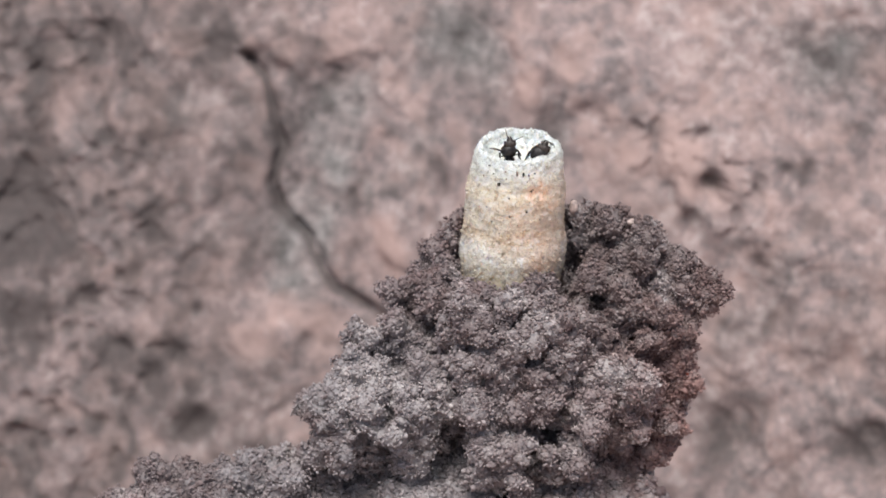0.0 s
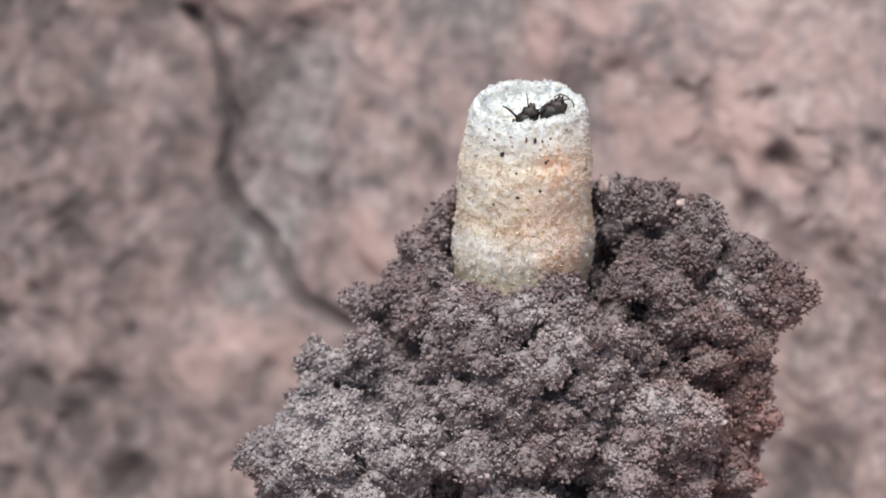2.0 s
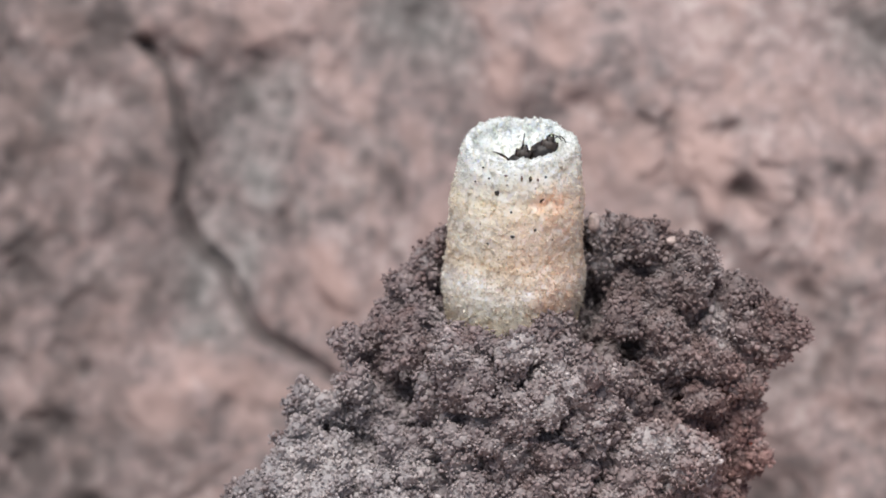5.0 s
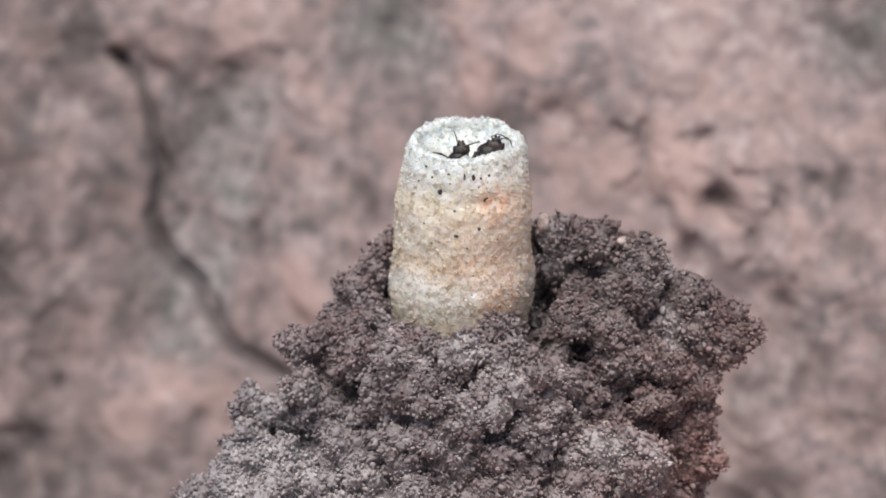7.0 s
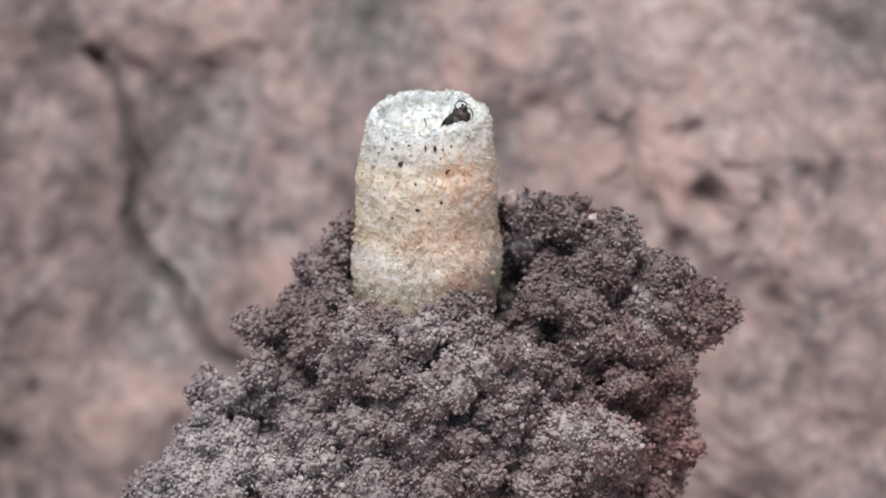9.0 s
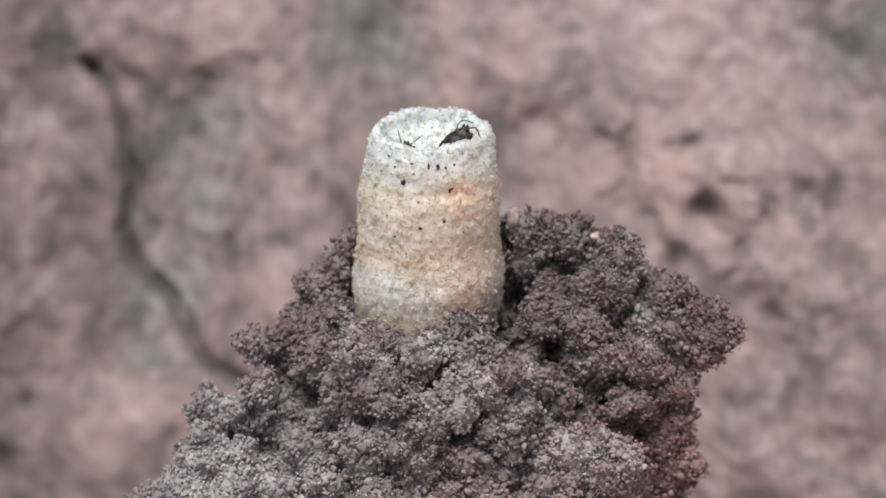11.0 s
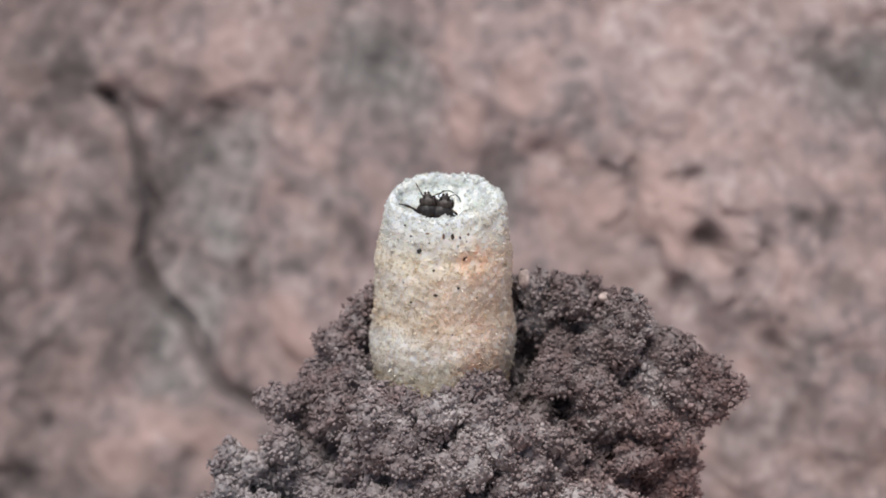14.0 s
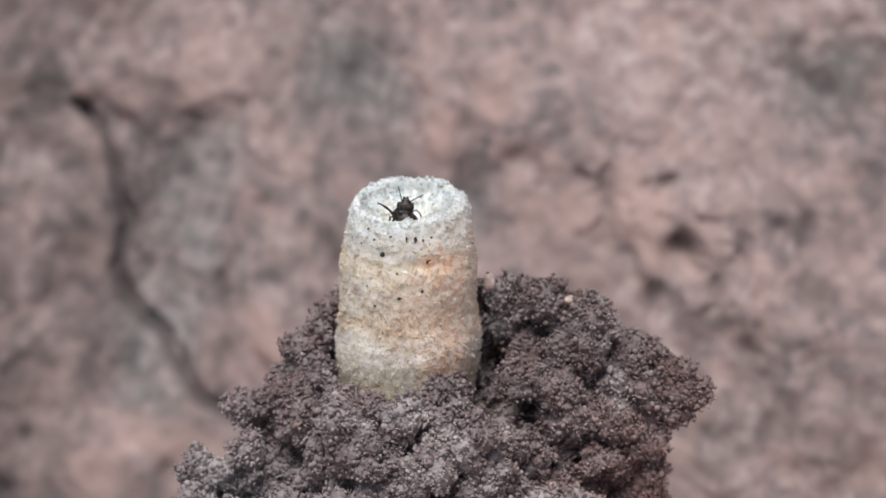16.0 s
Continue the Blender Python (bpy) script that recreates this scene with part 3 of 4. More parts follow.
def make_mound():
    rng = np.random.default_rng(4)
    front = np.linspace(-1, 1, 380)
    az = -np.pi / 2 + np.concatenate([front * radians(105), np.linspace(radians(105), radians(255), 92)[1:-1]])
    pol = np.concatenate([[0.004], np.linspace(0.02, 1.95, 230), np.linspace(1.95, 2.35, 24)[1:]])
    reach = mound_reach(np.sort(az), pol)[:, np.argsort(np.argsort(az))]
    aa, pp = (a.ravel() for a in np.meshgrid(az, pol))
    way = np.stack([np.cos(aa) * np.sin(pp), np.sin(aa) * np.sin(pp), np.cos(pp)], 1)
    r = reach.ravel()
    p = HEART + way * r[:, None]
    faces = grid_faces(len(az), len(pol), True)
    n, _, _ = normals_of(p, faces)
    out = np.sign((n * way).sum(1).mean())
    n = n * out
    # billows of three sizes with creases between them
    q = p + 0.7 * np.stack([vnoise(p, 1.8, 211), vnoise(p, 1.8, 212), vnoise(p, 1.8, 213)], 1)
    p = p + n * (0.8 * fbm(p * (1, 1, 0.55), 5.0, 2, 61) + 3.0 * (0.45 - cells(q, 3.2, 62)[0]) + 2.1 * (0.45 - cells(q, 1.7, 65)[0]))[:, None]
    n, _, _ = normals_of(p, faces)
    n = n * out
    p = p + n * (0.75 * (0.45 - cells(p, 0.8, 68)[0]))[:, None]
    mid = p[faces].mean(1)
    _, _, face_n = normals_of(p, faces)
    facing = out * (face_n @ (0, -0.94, 0.34)) / np.linalg.norm(face_n, axis=1)
    weight = ((mid[:, 1] < 9) & (mid[:, 2] > -30) & (facing > -0.35)).astype(float)
    # clods sit half sunk in the body, knobs on both
    named = np.array(EXTRA_CREST + EXTRA_SHOULDER)
    at, nn = on_faces(p, faces, weight, 2600, rng)
    size = rng.uniform(0.7, 1.7, 2600)
    clods = clear_of(settle(at, nn * out, size, 1.1, 0.3))
    clods = [np.concatenate(q) for q in zip(clods, (named[:, :3], np.tile((0.0, -0.8, 0.6), (len(named), 1)), 0.92 * named[:, 3]))]
    at2, nn2 = on_faces(p, faces, weight, 6000, rng)
    on, way = on_balls(*clods, 6000, 0.15, rng)
    at2, nn2 = np.concatenate([at2, on]), np.concatenate([nn2 * out, way])
    mix = rng.permutation(len(at2))
    knobs = clear_of(settle(at2[mix], nn2[mix], rng.gamma(4.0, 0.085, len(mix)).clip(0.16, 0.8), 0.75, 0.15))
    balls = [np.concatenate([a, b]) for a, b in zip(clods, knobs)]

    def tone_at(q):
        """Patches of dark and pale soil; the named lumps' tones also hold painted top light."""
        tone = 0.46 + 0.34 * vnoise(q, 3.6, 87)
        for cx, cy, cz, w, hue in BIG_CLODS + LOW_CLODS:
            # the cap sits up and forward, where light falls on the lump
            g = np.exp(-(((q - (cx, cy - 0.4 * w, cz + 0.4 * w)) ** 2).sum(1) / (1.0 * w) ** 2) ** 2)
            tone = tone * (1 - g) + hue * g
        return np.clip(tone + 0.30 * vnoise(q, 1.2, 88) + 0.16 * vnoise(q, 0.5, 89), 0, 1)

    mound = new("soil_mound")
    mound.location = (0, 0, GROUND_Z * MM)
    foot = np.array(mound.location)
    tagged(mound, "lumpy mound of crumbly grey-brown soil beneath the tube", "soil mound")
    core = new("soil_core", mesh_of("soil_core", p * MM - foot, faces if out > 0 else faces[:, ::-1], [CORE], attrs={"tone": tone_at(p)}))
    core.parent = mound
    tagged(core, "clotted dark soil")
    v, f = ico(2)
    centre, normal, size = balls
    ball_tone = tone_at(centre)
    ways, mids = np.tile(v, (len(size), 1)), np.repeat(centre, len(v), axis=0)
    shape = centre[:, None] + v[None] * (0.95 * size[:, None] * skin(ways, mids).reshape(len(size), -1))[..., None]
    # the clods of the open front are parts of their own, the rest is joined
    own = np.argsort(np.linalg.norm(centre - (6, -14, -4), axis=1))[:300]
    rest = np.setdiff1d(np.arange(len(size)), own)
    for k in own:
        clod = new("soil_clod", mesh_of("soil_clod", (shape[k] - centre[k]) * MM, f, [CORE], attrs={"tone": np.full(len(v), ball_tone[k])}))
        clod.parent = mound
        clod.location = centre[k] * MM - foot
    lumps = new("clod_rest", mesh_of("clod_rest", shape[rest].reshape(-1, 3) * MM - foot, (f[None] + (np.arange(len(rest)) * len(v))[:, None, None]).reshape(-1, 3), [CORE], attrs={"tone": np.repeat(ball_tone[rest], len(v))}))
    lumps.parent = mound
    tagged(lumps, "rounded clods of soil", kind="stuff")
    # crumbs cover the clods and the body between them: fine ones everywhere, coarser ones among them
    open_side = normal + 1.4 * np.array((0, -0.90, 0.44))
    open_side /= np.linalg.norm(open_side, axis=1, keepdims=True)
    at, nn = on_balls(centre, open_side, size, 260000, -0.15, rng)
    at, nn = (a[((at[:, 2] > -23) | (at[:, 0] < -6)) & (at[:, 1] < 8) & (nn @ np.array((0, -0.94, 0.34)) > -0.3)] for a in (at, nn))
    deep = buried(at, centre, size, 0.08)
    at, nn = at[~deep], nn[~deep]
    at2, nn2 = on_faces(p, faces, weight * ((mid[:, 2] > -24) | (mid[:, 0] < -6)), 160000, rng)
    keep2 = ~buried(at2, centre, size, 0.08)
    at2, nn2 = at2[keep2][:62000], nn2[keep2][:62000]
    keep = rng.permutation(len(at))[:140000 - len(at2)]
    at, nn = np.concatenate([at[keep], at2]), np.concatenate([nn[keep], nn2 * out])
    order = rng.permutation(len(at))
    at, nn = at[order], nn[order]
    tint = tone_at(at)
    coarse = 42000
    for name, label, level, a, n2, hue, grain in (
            ("soil_crumb", "small rounded soil crumbs", 1, at[:coarse], nn[:coarse], tint[:coarse], rng.gamma(14.0, 0.0088, coarse).clip(0.08, 0.24)),
            ("soil_dust", "fine soil crumbs", 0, at[coarse:], nn[coarse:], tint[coarse:], rng.gamma(12.0, 0.0080, len(at) - coarse).clip(0.05, 0.17))):
        a = a + n2 * (grain * rng.uniform(-0.4, 1.9, len(a)))[:, None]
        v, f = scattered(a, n2, grain, level, rng, 0.5, 0.34)
        crumbs = new(name, mesh_of(name, v * MM - foot, f, [CRUMB], attrs={"tone": np.repeat(hue, len(v) // len(a))}))
        crumbs.parent = mound
        tagged(crumbs, label, kind="stuff")
    return at


def settle(at, nn, size, gap, sunk):
    """Keeps those balls that do not crowd those before them, sunk by a share of their size."""
    kept, n = np.empty(len(at), int), 0
    spot, wide = np.empty((len(at), 3)), np.empty(len(at))
    for k in range(len(at)):
        d = spot[:n] - at[k]
        if n and ((d * d).sum(1) < (gap * (wide[:n] + size[k])) ** 2).any():
            continue
        kept[n], spot[n], wide[n] = k, at[k], size[k]
        n += 1
    kept = kept[:n]
    return at[kept] - nn[kept] * (size[kept] * sunk)[:, None], nn[kept], size[kept]


def on_balls(centre, normal, size, count, least, rng):
    """Random places on the outward sides of the balls."""
    w = size**2
    pick = rng.choice(len(size), count, p=w / w.sum())
    way = rng.normal(size=(count, 3))
    way /= np.linalg.norm(way, axis=1, keepdims=True)
    side = (way * normal[pick]).sum(1)
    way = np.where((side < least)[:, None], way - 2 * side[:, None] * normal[pick], way)
    keep = (way * normal[pick]).sum(1) > least
    way, pick = way[keep], pick[keep]
    return centre[pick] + way * (size[pick] * skin(way, centre[pick]))[:, None], way


def buried(at, centre, size, depth):
    """Which places lie deeper than that inside any ball."""
    out = np.zeros(len(at), bool)
    order = np.argsort(at[:, 0])
    for k in range(0, len(at), 3000):
        part_of = order[k:k + 3000]
        q = at[part_of]
        near = np.nonzero((centre[:, 0] + 1.1 * size > q[0, 0]) & (centre[:, 0] - 1.1 * size < q[-1, 0]))[0]
        c, w = centre[near], size[near]
        d2 = (q**2).sum(1)[:, None] + (c**2).sum(1)[None] - 2 * q @ c.T
        i, j = np.nonzero(d2 < ((w * 1.1) ** 2)[None])
        d = np.sqrt(np.maximum(d2[i, j], 1e-9))
        deep = d < 0.95 * w[j] * skin((q[i] - c[j]) / d[:, None], c[j]) - depth
        out[part_of[i[deep]]] = True
    return out


def clear_of(balls):
    """Leaves out the balls that would fill the hollows or stand in the tube."""
    centre, normal, size = balls
    ok = np.hypot(centre[:, 0] - 4.85, centre[:, 1] - 1.1) > 4.4 - 0.1 * size
    ok &= ~((centre[:, 1] < -1) & (abs(centre[:, 0] - 5.2) < 4.6) & (centre[:, 2] + size > -3.2))
    for cx, cy, cz, rx, ry, rz in HOLLOWS:
        ok &= (((centre - (cx, cy, cz)) / (np.array((rx, ry, rz)) + 0.2 * size[:, None])) ** 2).sum(1) > 1
    return centre[ok], normal[ok], size[ok]


CRUMBS_AT = make_mound()

# ---- the nest entrance tube (mm) ----
AXIS_X, AXIS_Y, RIM_Z, FOOT_Z = 4.85, 1.1, 7.14, -7.0
PROFILE = [(7.1, 3.48), (6.8, 3.64), (6.3, 3.82), (5.6, 3.93), (4.6, 4.03), (4.05, 4.07), (3.5, 4.24), (3.0, 4.30), (1.85, 4.36), (0.6, 4.42), (0.0, 4.43), (-0.5, 4.50), (-0.95, 4.60), (-2.0, 4.66), (-2.6, 4.63), (-3.1, 4.55), (-4.2, 4.42), (-7.0, 4.2)]


def tube_radius(z):
    zs, rs = zip(*PROFILE[::-1])
    return np.interp(z, zs, rs)


def make_tube():
    rng = np.random.default_rng(11)
    nu = 330
    a = np.linspace(0, 2 * np.pi, nu, endpoint=False)
    # outside from the foot to the rim, over the lip, then down the inside
    zo = np.linspace(FOOT_Z, RIM_Z - 0.25, 190)
    lip = np.linspace(0, np.pi, 16)[1:-1]
    thick = 0.62
    ro_top = tube_radius(RIM_Z - 0.25)
    zi = np.linspace(RIM_Z - 0.25, -3.0, 70)
    prof_z = np.concatenate([zo, RIM_Z - 0.25 + 0.26 * np.sin(lip), zi])
    prof_r = np.concatenate([tube_radius(zo), ro_top - thick / 2 + thick / 2 * np.cos(lip), ro_top - thick - 0.45 * np.clip((RIM_Z - 0.25 - zi) / 3.0, 0, 1)])
    side = np.concatenate([np.ones(len(zo)), np.cos(lip), -np.ones(len(zi))])
    aa, zz = np.meshgrid(a, prof_z)
    _, rr = np.meshgrid(a, prof_r)
    _, ss = np.meshgrid(a, side)
    aa, zz, rr, ss = aa.ravel(), zz.ravel(), rr.ravel(), ss.ravel()
    p = np.stack([rr * np.cos(aa), rr * np.sin(aa), zz], 1)
    grain1, _ = cells(p, 0.55, 5)
    grain2, _ = cells(p, 0.28, 6)
    bulge = 0.14 * fbm(p, 3.2, 2, 13) + 0.05 * fbm(p * (1, 1, 1.6), 1.3, 2, 14) + 0.13 * (0.5 - grain1) + 0.09 * (0.5 - grain2)
    rr = rr + ss * bulge * np.where(ss < 0, 1.3, 1.0)
    # the rim is cut a little lower in front and is uneven
    top = np.clip((zz - 2.0) / (RIM_Z - 2.0), 0, 1)
    zz = zz + top * (0.42 * np.sin(aa) + 0.12 * vnoise(np.stack([np.cos(aa), np.sin(aa), 0 * aa], 1) * 3.5, 1.0, 77)) + np.where(abs(ss) < 0.99, 0.16 * (0.5 - grain1), 0)
    # inside, the bore slants towards the front
    rr = rr - np.where(ss < 0, 1.5 * np.clip(np.sin(aa) + 0.2, 0, 1) * np.clip((RIM_Z - 0.25 - zz) / 2.4, 0, 1), 0)
    slant = np.where(ss < 0, -0.60 * np.clip((RIM_Z - 0.25 - zz) / 3.0, 0, 1), 0)
    v = np.stack([AXIS_X + 0.03 * (zz - 4.0) + rr * np.cos(aa), AXIS_Y + rr * np.sin(aa) + slant, zz], 1)
    faces = grid_faces(nu, len(prof_z), True)
    tube = new("nest_entrance_tube")
    tube.location = (AXIS_X * MM, AXIS_Y * MM, FOOT_Z * MM)
    base = np.array(tube.location)
    tagged(tube, "cream and amber resin tube with a grainy crystalline wall", "nest tube")
    wall = mesh_of("tube_wall", v * MM, faces, [RESIN])
    ob = new("tube_wall", wall)
    ob.parent = tube
    ob.matrix_parent_inverse = Matrix.Translation(-Vector(base))
    tagged(ob, "translucent banded resin wall")
    mid = v[faces].mean(1)
    inner = np.hypot(mid[:, 0] - AXIS_X, mid[:, 1] - AXIS_Y) < 3.3
    weight = ((mid[:, 2] > -6) & ~(inner & (mid[:, 2] < 4))).astype(float) * np.where(mid[:, 2] > 6.4, 1.5, 1.0)
    at, nn = on_faces(v, faces, weight, 20000, rng)
    size = rng.gamma(4.0, 0.0165, len(at)).clip(0.03, 0.20)
    at = at + nn * (size * np.where(rng.random(len(at)) < 0.12, rng.uniform(0.0, 0.6, len(at)), rng.uniform(-0.7, 0.25, len(at))))[:, None]
    gv, gf = scattered(at, nn, size * 1.15, 0, rng, 0.35, 0.2)
    grains = new("resin_grain", mesh_of("resin_grain", gv * MM, gf, [CRYSTAL], smooth=False))
    grains.parent = tube
    grains.matrix_parent_inverse = Matrix.Translation(-Vector(base))
    tagged(grains, "glinting resin grains", kind="stuff")
    return tube, base


TUBE, TUBE_BASE = make_tube()

# dark specks on the tube: turn from the front to the right in degrees, height, half width, half height
SPECKS = [(-21, 4.75, 0.17, 0.17), (20, 4.25, 0.17, 0.18), (1, 5.75, 0.07, 0.20), (9, 5.7, 0.11, 0.20), (-5, 2.0, 0.13, 0.10), (14, 2.4, 0.09, 0.10),
          (-7, 3.6, 0.08, 0.07), (16, 5.6, 0.06, 0.12), (24, 5.75, 0.06, 0.10), (32, 5.9, 0.12, 0.05), (-30, 5.6, 0.08, 0.08), (-38, 6.2, 0.07, 0.08), (-14, 5.9, 0.11, 0.06), (-26, 1.4, 0.08, 0.06)]
FLECKS = [(14, 5.1, 0.05, 0.13), (22, 5.3, 0.05, 0.07), (27, 4.9, 0.06, 0.05), (-12, 5.3, 0.05, 0.06), (-45, 5.2, 0.06, 0.06), (38, 5.4, 0.05, 0.07), (4, 1.2, 0.06, 0.05), (30, 1.6, 0.06, 0.05), (-16, 0.4, 0.05, 0.05), (-34, 2.6, 0.05, 0.06), (44, 2.9, 0.05, 0.05), (9, -0.6, 0.06, 0.04)]


def make_specks():
    for k, (turn, z, w, h) in enumerate(SPECKS + FLECKS):
        bm = bmesh.new()
        bmesh.ops.create_icosphere(bm, subdivisions=2, radius=1.0)
        for v in bm.verts:
            v.co = Vector((v.co.x * w, v.co.y * 0.05, v.co.z * h)) * MM * (1 + 0.6 * noise.noise(v.co * 2 + Vector((k, 0, 0))))
        ob = part("resin_speck", bm, SPECK if k % 5 != 2 else RUST, TUBE, "small dark speck")
        r = tube_radius(z) + 0.03
        a = radians(turn)
        ob.matrix_parent_inverse = Matrix.Translation(-Vector(TUBE_BASE))
        ob.matrix_basis = pose((AXIS_X + 0.03 * (z - 4.0) + r * math.sin(a)) * MM, (AXIS_Y - r * math.cos(a)) * MM, z * MM, 0, 0, turn)


make_specks()


# ---- loose stones on the mound ----
def stone(name, label, place, size, material, seed, category="pebble", turn=0):
    bm = bmesh.new()
    bmesh.ops.create_icosphere(bm, subdivisions=3, radius=1.0)
    for v in bm.verts:
        k = 1 + 0.22 * noise.noise(v.co * 1.3 + Vector((seed * 5.1, 0, 0))) + 0.08 * noise.noise(v.co * 3.5 + Vector((seed, 3, 0)))
        v.co = Vector((v.co.x * size[0], v.co.y * size[1], v.co.z * size[2])) * k * MM
    me = bpy.data.meshes.new(name)
    bm.to_mesh(me)
    bm.free()
    me.materials.append(material)
    me.polygons.foreach_set("use_smooth", np.full(len(me.polygons), True))
    ob = new(name, me)
    near = CRUMBS_AT[np.argmin(((CRUMBS_AT - place) ** 2).sum(1))] + (0, -0.1, size[2] * 0.5)
    ob.matrix_basis = pose(*(float(c) * MM for c in near), 0, turn, 20 * seed)
    return tagged(ob, label, category, "stones on the mound")


stone("pebble", "pale pinkish pointed pebble beside the tube", (9.9, 2.4, 1.7), (0.42, 0.4, 0.62), PALE_STONE, 1)
stone("pebble", "pale rounded pebble on the soil mound", (13.7, -4.4, -10.3), (0.30, 0.26, 0.38), PALE_STONE, 2)
stone("pebble", "pale pinkish flat pebble on the mound crest", (15.2, 2.6, -0.4), (0.55, 0.4, 0.34), PALE_STONE, 3, turn=25)
stone("grain", "tiny red mineral grain in the soil", (20.3, -0.6, -13.6), (0.17, 0.15, 0.26), RED_STONE, 4, "grain")


# ---- the bees ----
def ball(bm, centre, radii, level=3, rough=0.0, seed=0):
    m = Matrix.Translation(Vector(centre) * MM) @ Matrix.Diagonal((radii[0] * MM, radii[1] * MM, radii[2] * MM, 1))
    got = bmesh.ops.create_icosphere(bm, subdivisions=level, radius=1.0, matrix=m)
    for v in got["verts"]:
        v.co += (v.co - Vector(centre) * MM) * rough * noise.noise(v.co / MM * 3 + Vector((seed, 0, 0)))


def rod(points, radii, sides=8):
    """A jointed rod through points (mm)."""
    bm = bmesh.new()
    pts = [Vector(p) * MM for p in points]
    rings = []
    for k, p in enumerate(pts):
        d = (pts[min(k + 1, len(pts) - 1)] - pts[max(k - 1, 0)]).normalized()
        q = d.to_track_quat("Z", "Y")
        rings.append([bm.verts.new(p + q @ Vector((math.cos(2 * math.pi * s / sides), math.sin(2 * math.pi * s / sides), 0)) * radii[k] * MM) for s in range(sides)])
    for a, b in zip(rings, rings[1:]):
        for s in range(sides):
            bm.faces.new((a[s], a[(s + 1) % sides], b[(s + 1) % sides], b[s]))
    bm.faces.new(rings[0][::-1])
    bm.faces.new(rings[-1])
    return bm


def at_joint(ob, joint):
    """Move a part's origin to its joint (mm in the bee's space)."""
    j = Vector(joint) * MM
    ob.data.transform(Matrix.Translation(-j))
    ob.location = j
    return ob


def make_bee(name, label, size, bulk, tuck, feeler_l, feeler_r, arm_l, arm_r):
    """A small black bee, head up (+z), back towards -y; its origin is at the neck."""
    bee = tagged(new(name), label, "bee", "bees in the tube mouth")
    bm = bmesh.new()
    ball(bm, (0, 0, -0.52 * bulk), (0.80 * bulk, 0.70 * bulk, 0.80 * bulk), 3, 0.14, 1)
    ball(bm, (0, -0.22, -0.95), (0.42, 0.40, 0.30), 2)
    part("thorax", bm, BEE_HAIRY, bee, "dull black hairy thorax")
    bm = bmesh.new()
    ball(bm, (0, 0.10, -2.0), (0.68, 0.62, 0.95), 3, 0.03, 2)
    ball(bm, (0, 0.05, -1.25), (0.20, 0.20, 0.25), 2)
    part("abdomen", bm, BEE_BLACK, bee, "glossy black abdomen")
    bm = bmesh.new()
    tx, tz = tuck
    ball(bm, (tx, -0.08, 0.30 + tz), (0.62, 0.44, 0.50), 3, 0.06, 3)
    ball(bm, (tx, 0.02, 0.72 + tz), (0.34, 0.24, 0.22), 2, 0.05, 4)
    head = part("head", bm, BEE_HEAD, bee, "brownish black head")
    for s in (-1, 1):
        bm = bmesh.new()
        ball(bm, (tx + s * 0.53, -0.10, 0.36 + tz), (0.13, 0.24, 0.34), 2)
        part("eye", bm, EYE, head, "oval compound eye")
        bm = bmesh.new()
        ball(bm, (tx + s * 0.12, 0.08, 0.93 + tz), (0.10, 0.07, 0.15), 2)
        part("mandible", bm, BEE_LEG, head)
    feelers = []
    for s, tip in ((-1, feeler_l), (1, feeler_r)):
        root = (tx + s * 0.16, -0.30, 0.62 + tz)
        pts = [root] + [tuple(root[k] + q[k] for k in range(3)) for q in tip]
        n = len(pts)
        ob = part("antenna", rod(pts, [0.055] + [0.045] * (n - 2) + [0.04], 6), BEE_LEG, bee, "thin elbowed antenna")
        feelers.append(at_joint(ob, root))
    arms = []
    for s, way in ((-1, arm_l), (1, arm_r)):
        root = (s * 0.45, -0.10, -0.35)
        pts = [root] + [tuple(root[k] + q[k] for k in range(3)) for q in way]
        ob = part("foreleg", rod(pts, ([0.09, 0.12, 0.08, 0.11, 0.06, 0.05] + [0.04] * 6)[:len(pts)], 6), BEE_LEG, bee)
        arms.append(at_joint(ob, root))
    for s in (-1, 1):
        for name2, z, out in (("midleg", -0.75, 0.25), ("hindleg", -1.1, 0.1)):
            pts = [(s * 0.5, 0.1, z), (s * 0.95, -0.1, z + 0.15), (s * 1.1, -0.3, z - 0.5 - out), (s * 1.2, -0.45, z - 0.9 - out)]
            part(name2, rod(pts, [0.08, 0.10, 0.07, 0.05], 6), BEE_LEG, bee)
    for ob in bee.children_recursive:
        ob.data.transform(Matrix.Scale(size, 4))
        ob.location = ob.location * size
    return bee, feelers, arms


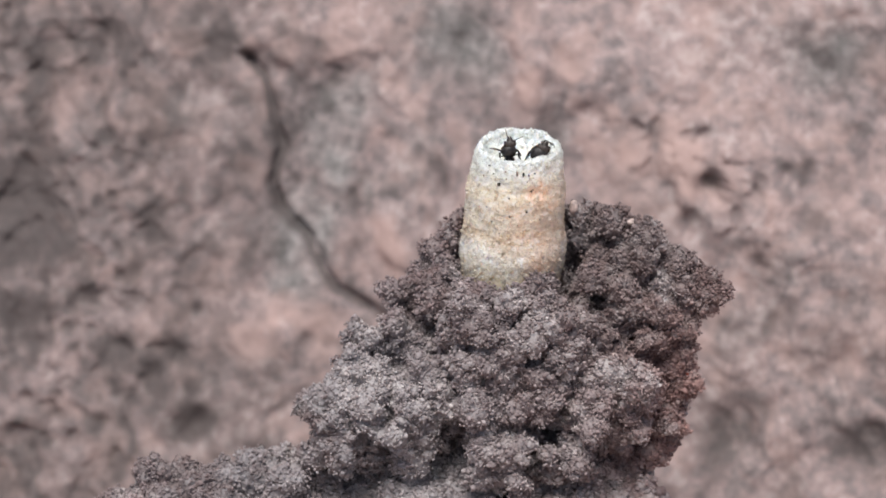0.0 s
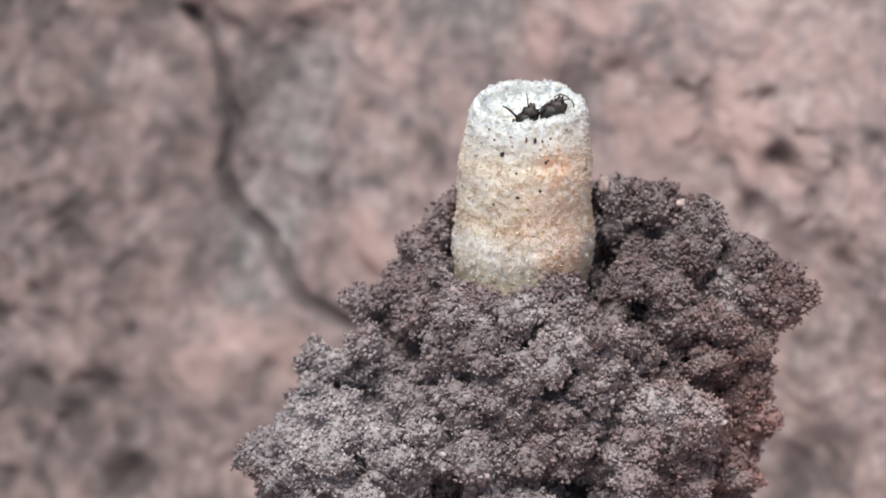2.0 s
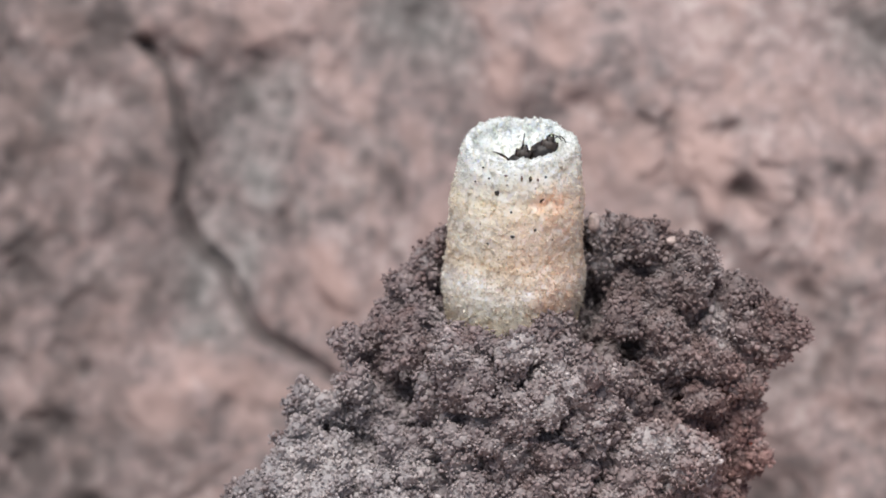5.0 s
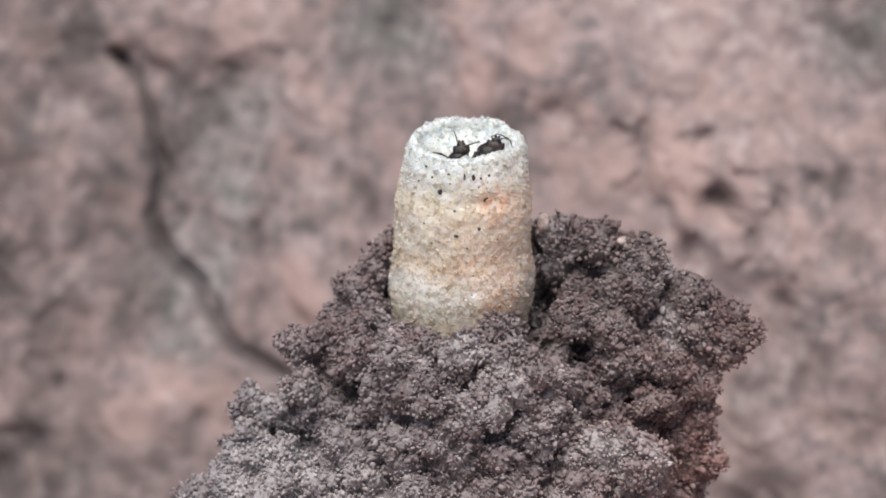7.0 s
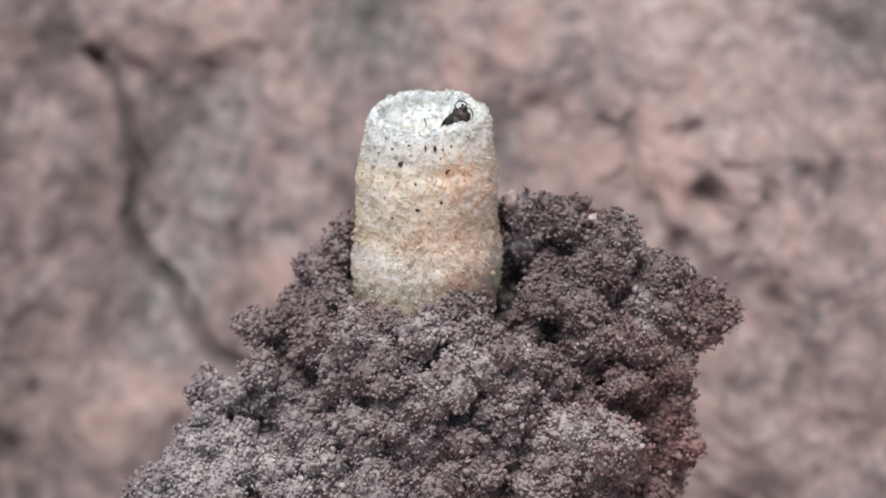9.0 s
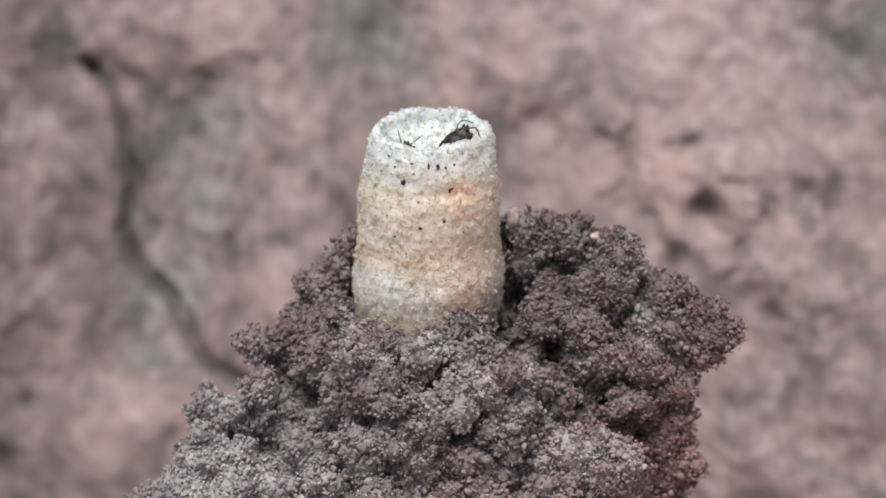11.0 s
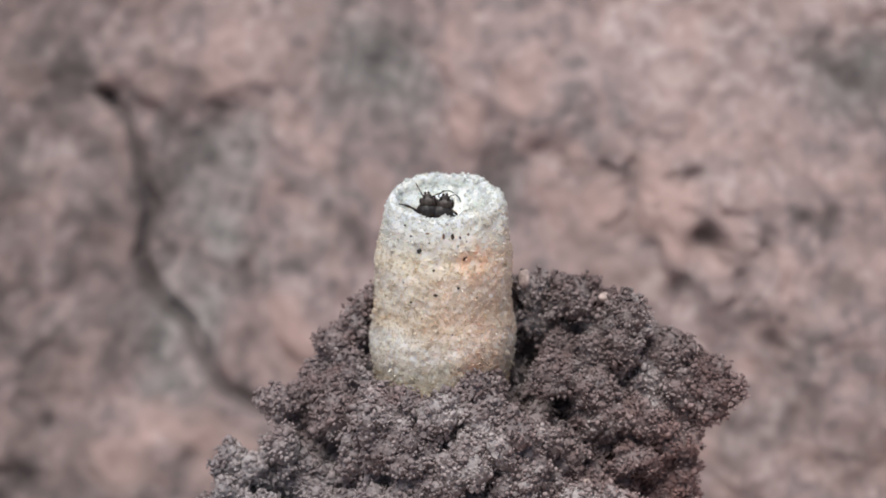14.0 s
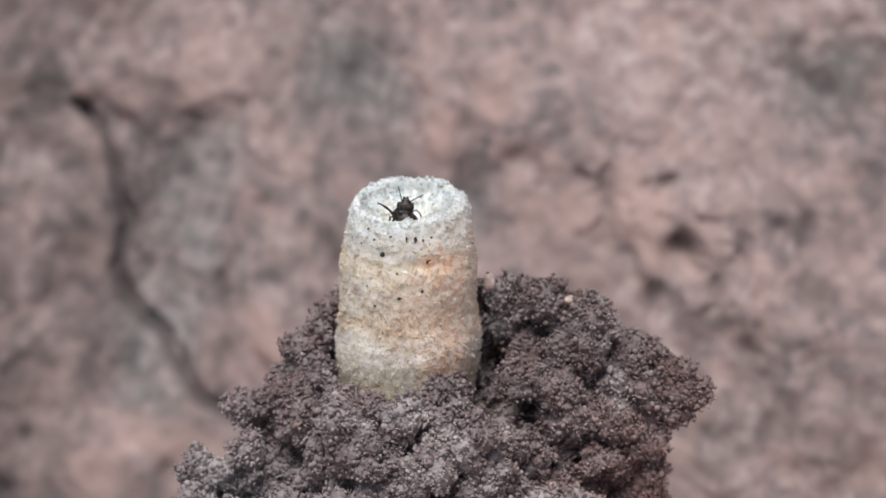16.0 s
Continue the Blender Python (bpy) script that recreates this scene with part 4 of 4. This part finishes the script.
BEE_A = make_bee("bee", "black stingless bee peering out with a raised foreleg", 0.84, 1.0, (0.15, -0.05),
                 [(-0.10, -0.05, 0.40), (-0.16, 0.05, 0.9), (-0.25, 0.15, 1.35)], [(0.35, 0.0, 0.25), (0.75, 0.15, 0.42), (1.15, 0.25, 0.60)],
                 [(-0.35, -0.2, 0.05), (-0.65, -0.25, 0.30), (-0.95, -0.3, 0.48), (-1.25, -0.3, 0.60), (-1.6, -0.25, 0.66)], [(0.4, -0.1, -0.1), (0.62, -0.2, -0.4), (0.72, -0.3, -0.7)])
BEE_B = make_bee("bee", "larger black stingless bee leaning on the tube rim", 0.92, 1.10, (0.26, -0.16),
                 [(-0.30, -0.10, 0.35), (0.0, -0.12, 0.72), (0.45, -0.15, 0.75), (0.8, -0.15, 0.6)], [(0.10, -0.1, 0.42), (0.45, -0.15, 0.62), (0.75, -0.2, 0.45), (0.9, -0.2, 0.2)],
                 [(-0.3, -0.2, 0.0), (-0.5, -0.3, -0.35), (-0.55, -0.3, -0.7)], [(0.35, -0.25, 0.15), (0.62, -0.3, 0.0), (0.75, -0.35, -0.35), (0.85, -0.3, -0.6)])

# seconds, neck x, y, z (mm), lean to the right, turn
ROWS_A = [(0.0, 4.15, -0.6, 7.55, -4, 10), (1.0, 4.75, -0.6, 7.1, 8, 5), (2.0, 5.0, -0.6, 6.75, 14, 0), (3.0, 4.5, -0.6, 6.95, 4, 5), (4.0, 4.6, -0.6, 6.75, 6, 5), (5.0, 4.95, -0.6, 6.5, 12, 0),
          (6.3, 4.6, -0.6, 6.6, 0, 10), (7.5, 4.6, -0.6, 6.65, 4, 5), (8.0, 4.95, -0.6, 6.65, 12, 0), (8.5, 5.15, -0.6, 6.45, 14, 0), (8.8, 5.1, -0.5, 5.5, 6, 0), (9.0, 5.15, -0.4, 5.5, 5, 0), (9.2, 5.0, -0.3, 4.6, 5, 0),
          (10.4, 4.0, -0.3, 4.6, 0, 0), (11.3, 3.4, -0.5, 6.5, -8, -15), (11.5, 3.42, -0.5, 6.6, -8, -15), (12.0, 4.02, -0.6, 6.75, -4, -10), (12.5, 4.8, -0.6, 6.5, 6, 0), (13.0, 4.5, -0.6, 6.75, 4, 0), (13.5, 4.2, -0.6, 6.75, 0, 0),
          (14.0, 3.85, -0.6, 7.1, -6, 0), (14.5, 4.75, -0.6, 7.1, 8, 0), (15.0, 4.6, -0.6, 7.15, 0, 0), (15.5, 4.3, -0.6, 7.05, -4, 0), (16.0, 4.7, -0.6, 7.0, 4, 0)]
ROWS_B = [(0.0, 6.95, -0.3, 7.55, 48, -10), (1.0, 6.8, -0.3, 7.4, 45, -10), (2.0, 6.7, -0.3, 7.45, 50, -5), (3.0, 6.4, -0.3, 7.4, 45, -5), (4.0, 6.25, -0.3, 7.4, 50, 0), (5.0, 6.5, -0.3, 7.35, 48, 0),
          (6.3, 6.6, -0.3, 7.2, 45, 0), (7.5, 6.65, -0.3, 7.2, 48, -5), (8.0, 6.75, -0.3, 7.3, 52, -5), (8.5, 6.75, -0.3, 7.15, 48, -10), (9.0, 6.9, -0.2, 7.3, 35, -30), (9.2, 6.95, -0.2, 7.35, 30, -35),
          (10.4, 6.8, -0.3, 7.2, 45, -15), (11.5, 6.65, -0.3, 7.2, 50, -5), (12.0, 6.55, -0.3, 7.35, 50, -5), (12.5, 6.4, -0.3, 7.2, 48, 0), (13.0, 5.7, -0.3, 7.15, 40, 0), (13.5, 5.1, -0.4, 7.0, 25, 0),
          (14.0, 4.75, -0.4, 7.2, 10, 0), (14.5, 4.95, -1.0, 6.75, 30, 0), (15.0, 5.85, -0.5, 7.15, 45, 0), (15.5, 5.4, -0.5, 7.1, 30, 0), (16.0, 4.6, -0.9, 6.6, 10, 0)]


def motions():
    for (bee, feelers, arms), rows, beat in ((BEE_A, ROWS_A, 0.0), (BEE_B, [(t, x, y, z - 0.25, 0.3 * lean, turn) for t, x, y, z, lean, turn in ROWS_B], 1.3)):
        walk(bee, [(t, pose(x * MM, y * MM, z * MM, 0, lean, turn)) for t, x, y, z, lean, turn in rows])
        for k, ob in enumerate(feelers + arms):
            swing = 14.0 if k < 2 else 8.0
            root = ob.location.copy()
            walk(ob, [(t * 0.5, Matrix.Translation(root) @ pose(0, 0, 0, swing * 0.6 * math.sin(1.9 * t + beat + k), swing * math.sin(1.3 * t + 2.1 * k + beat), 0)) for t in range(33)])


motions()
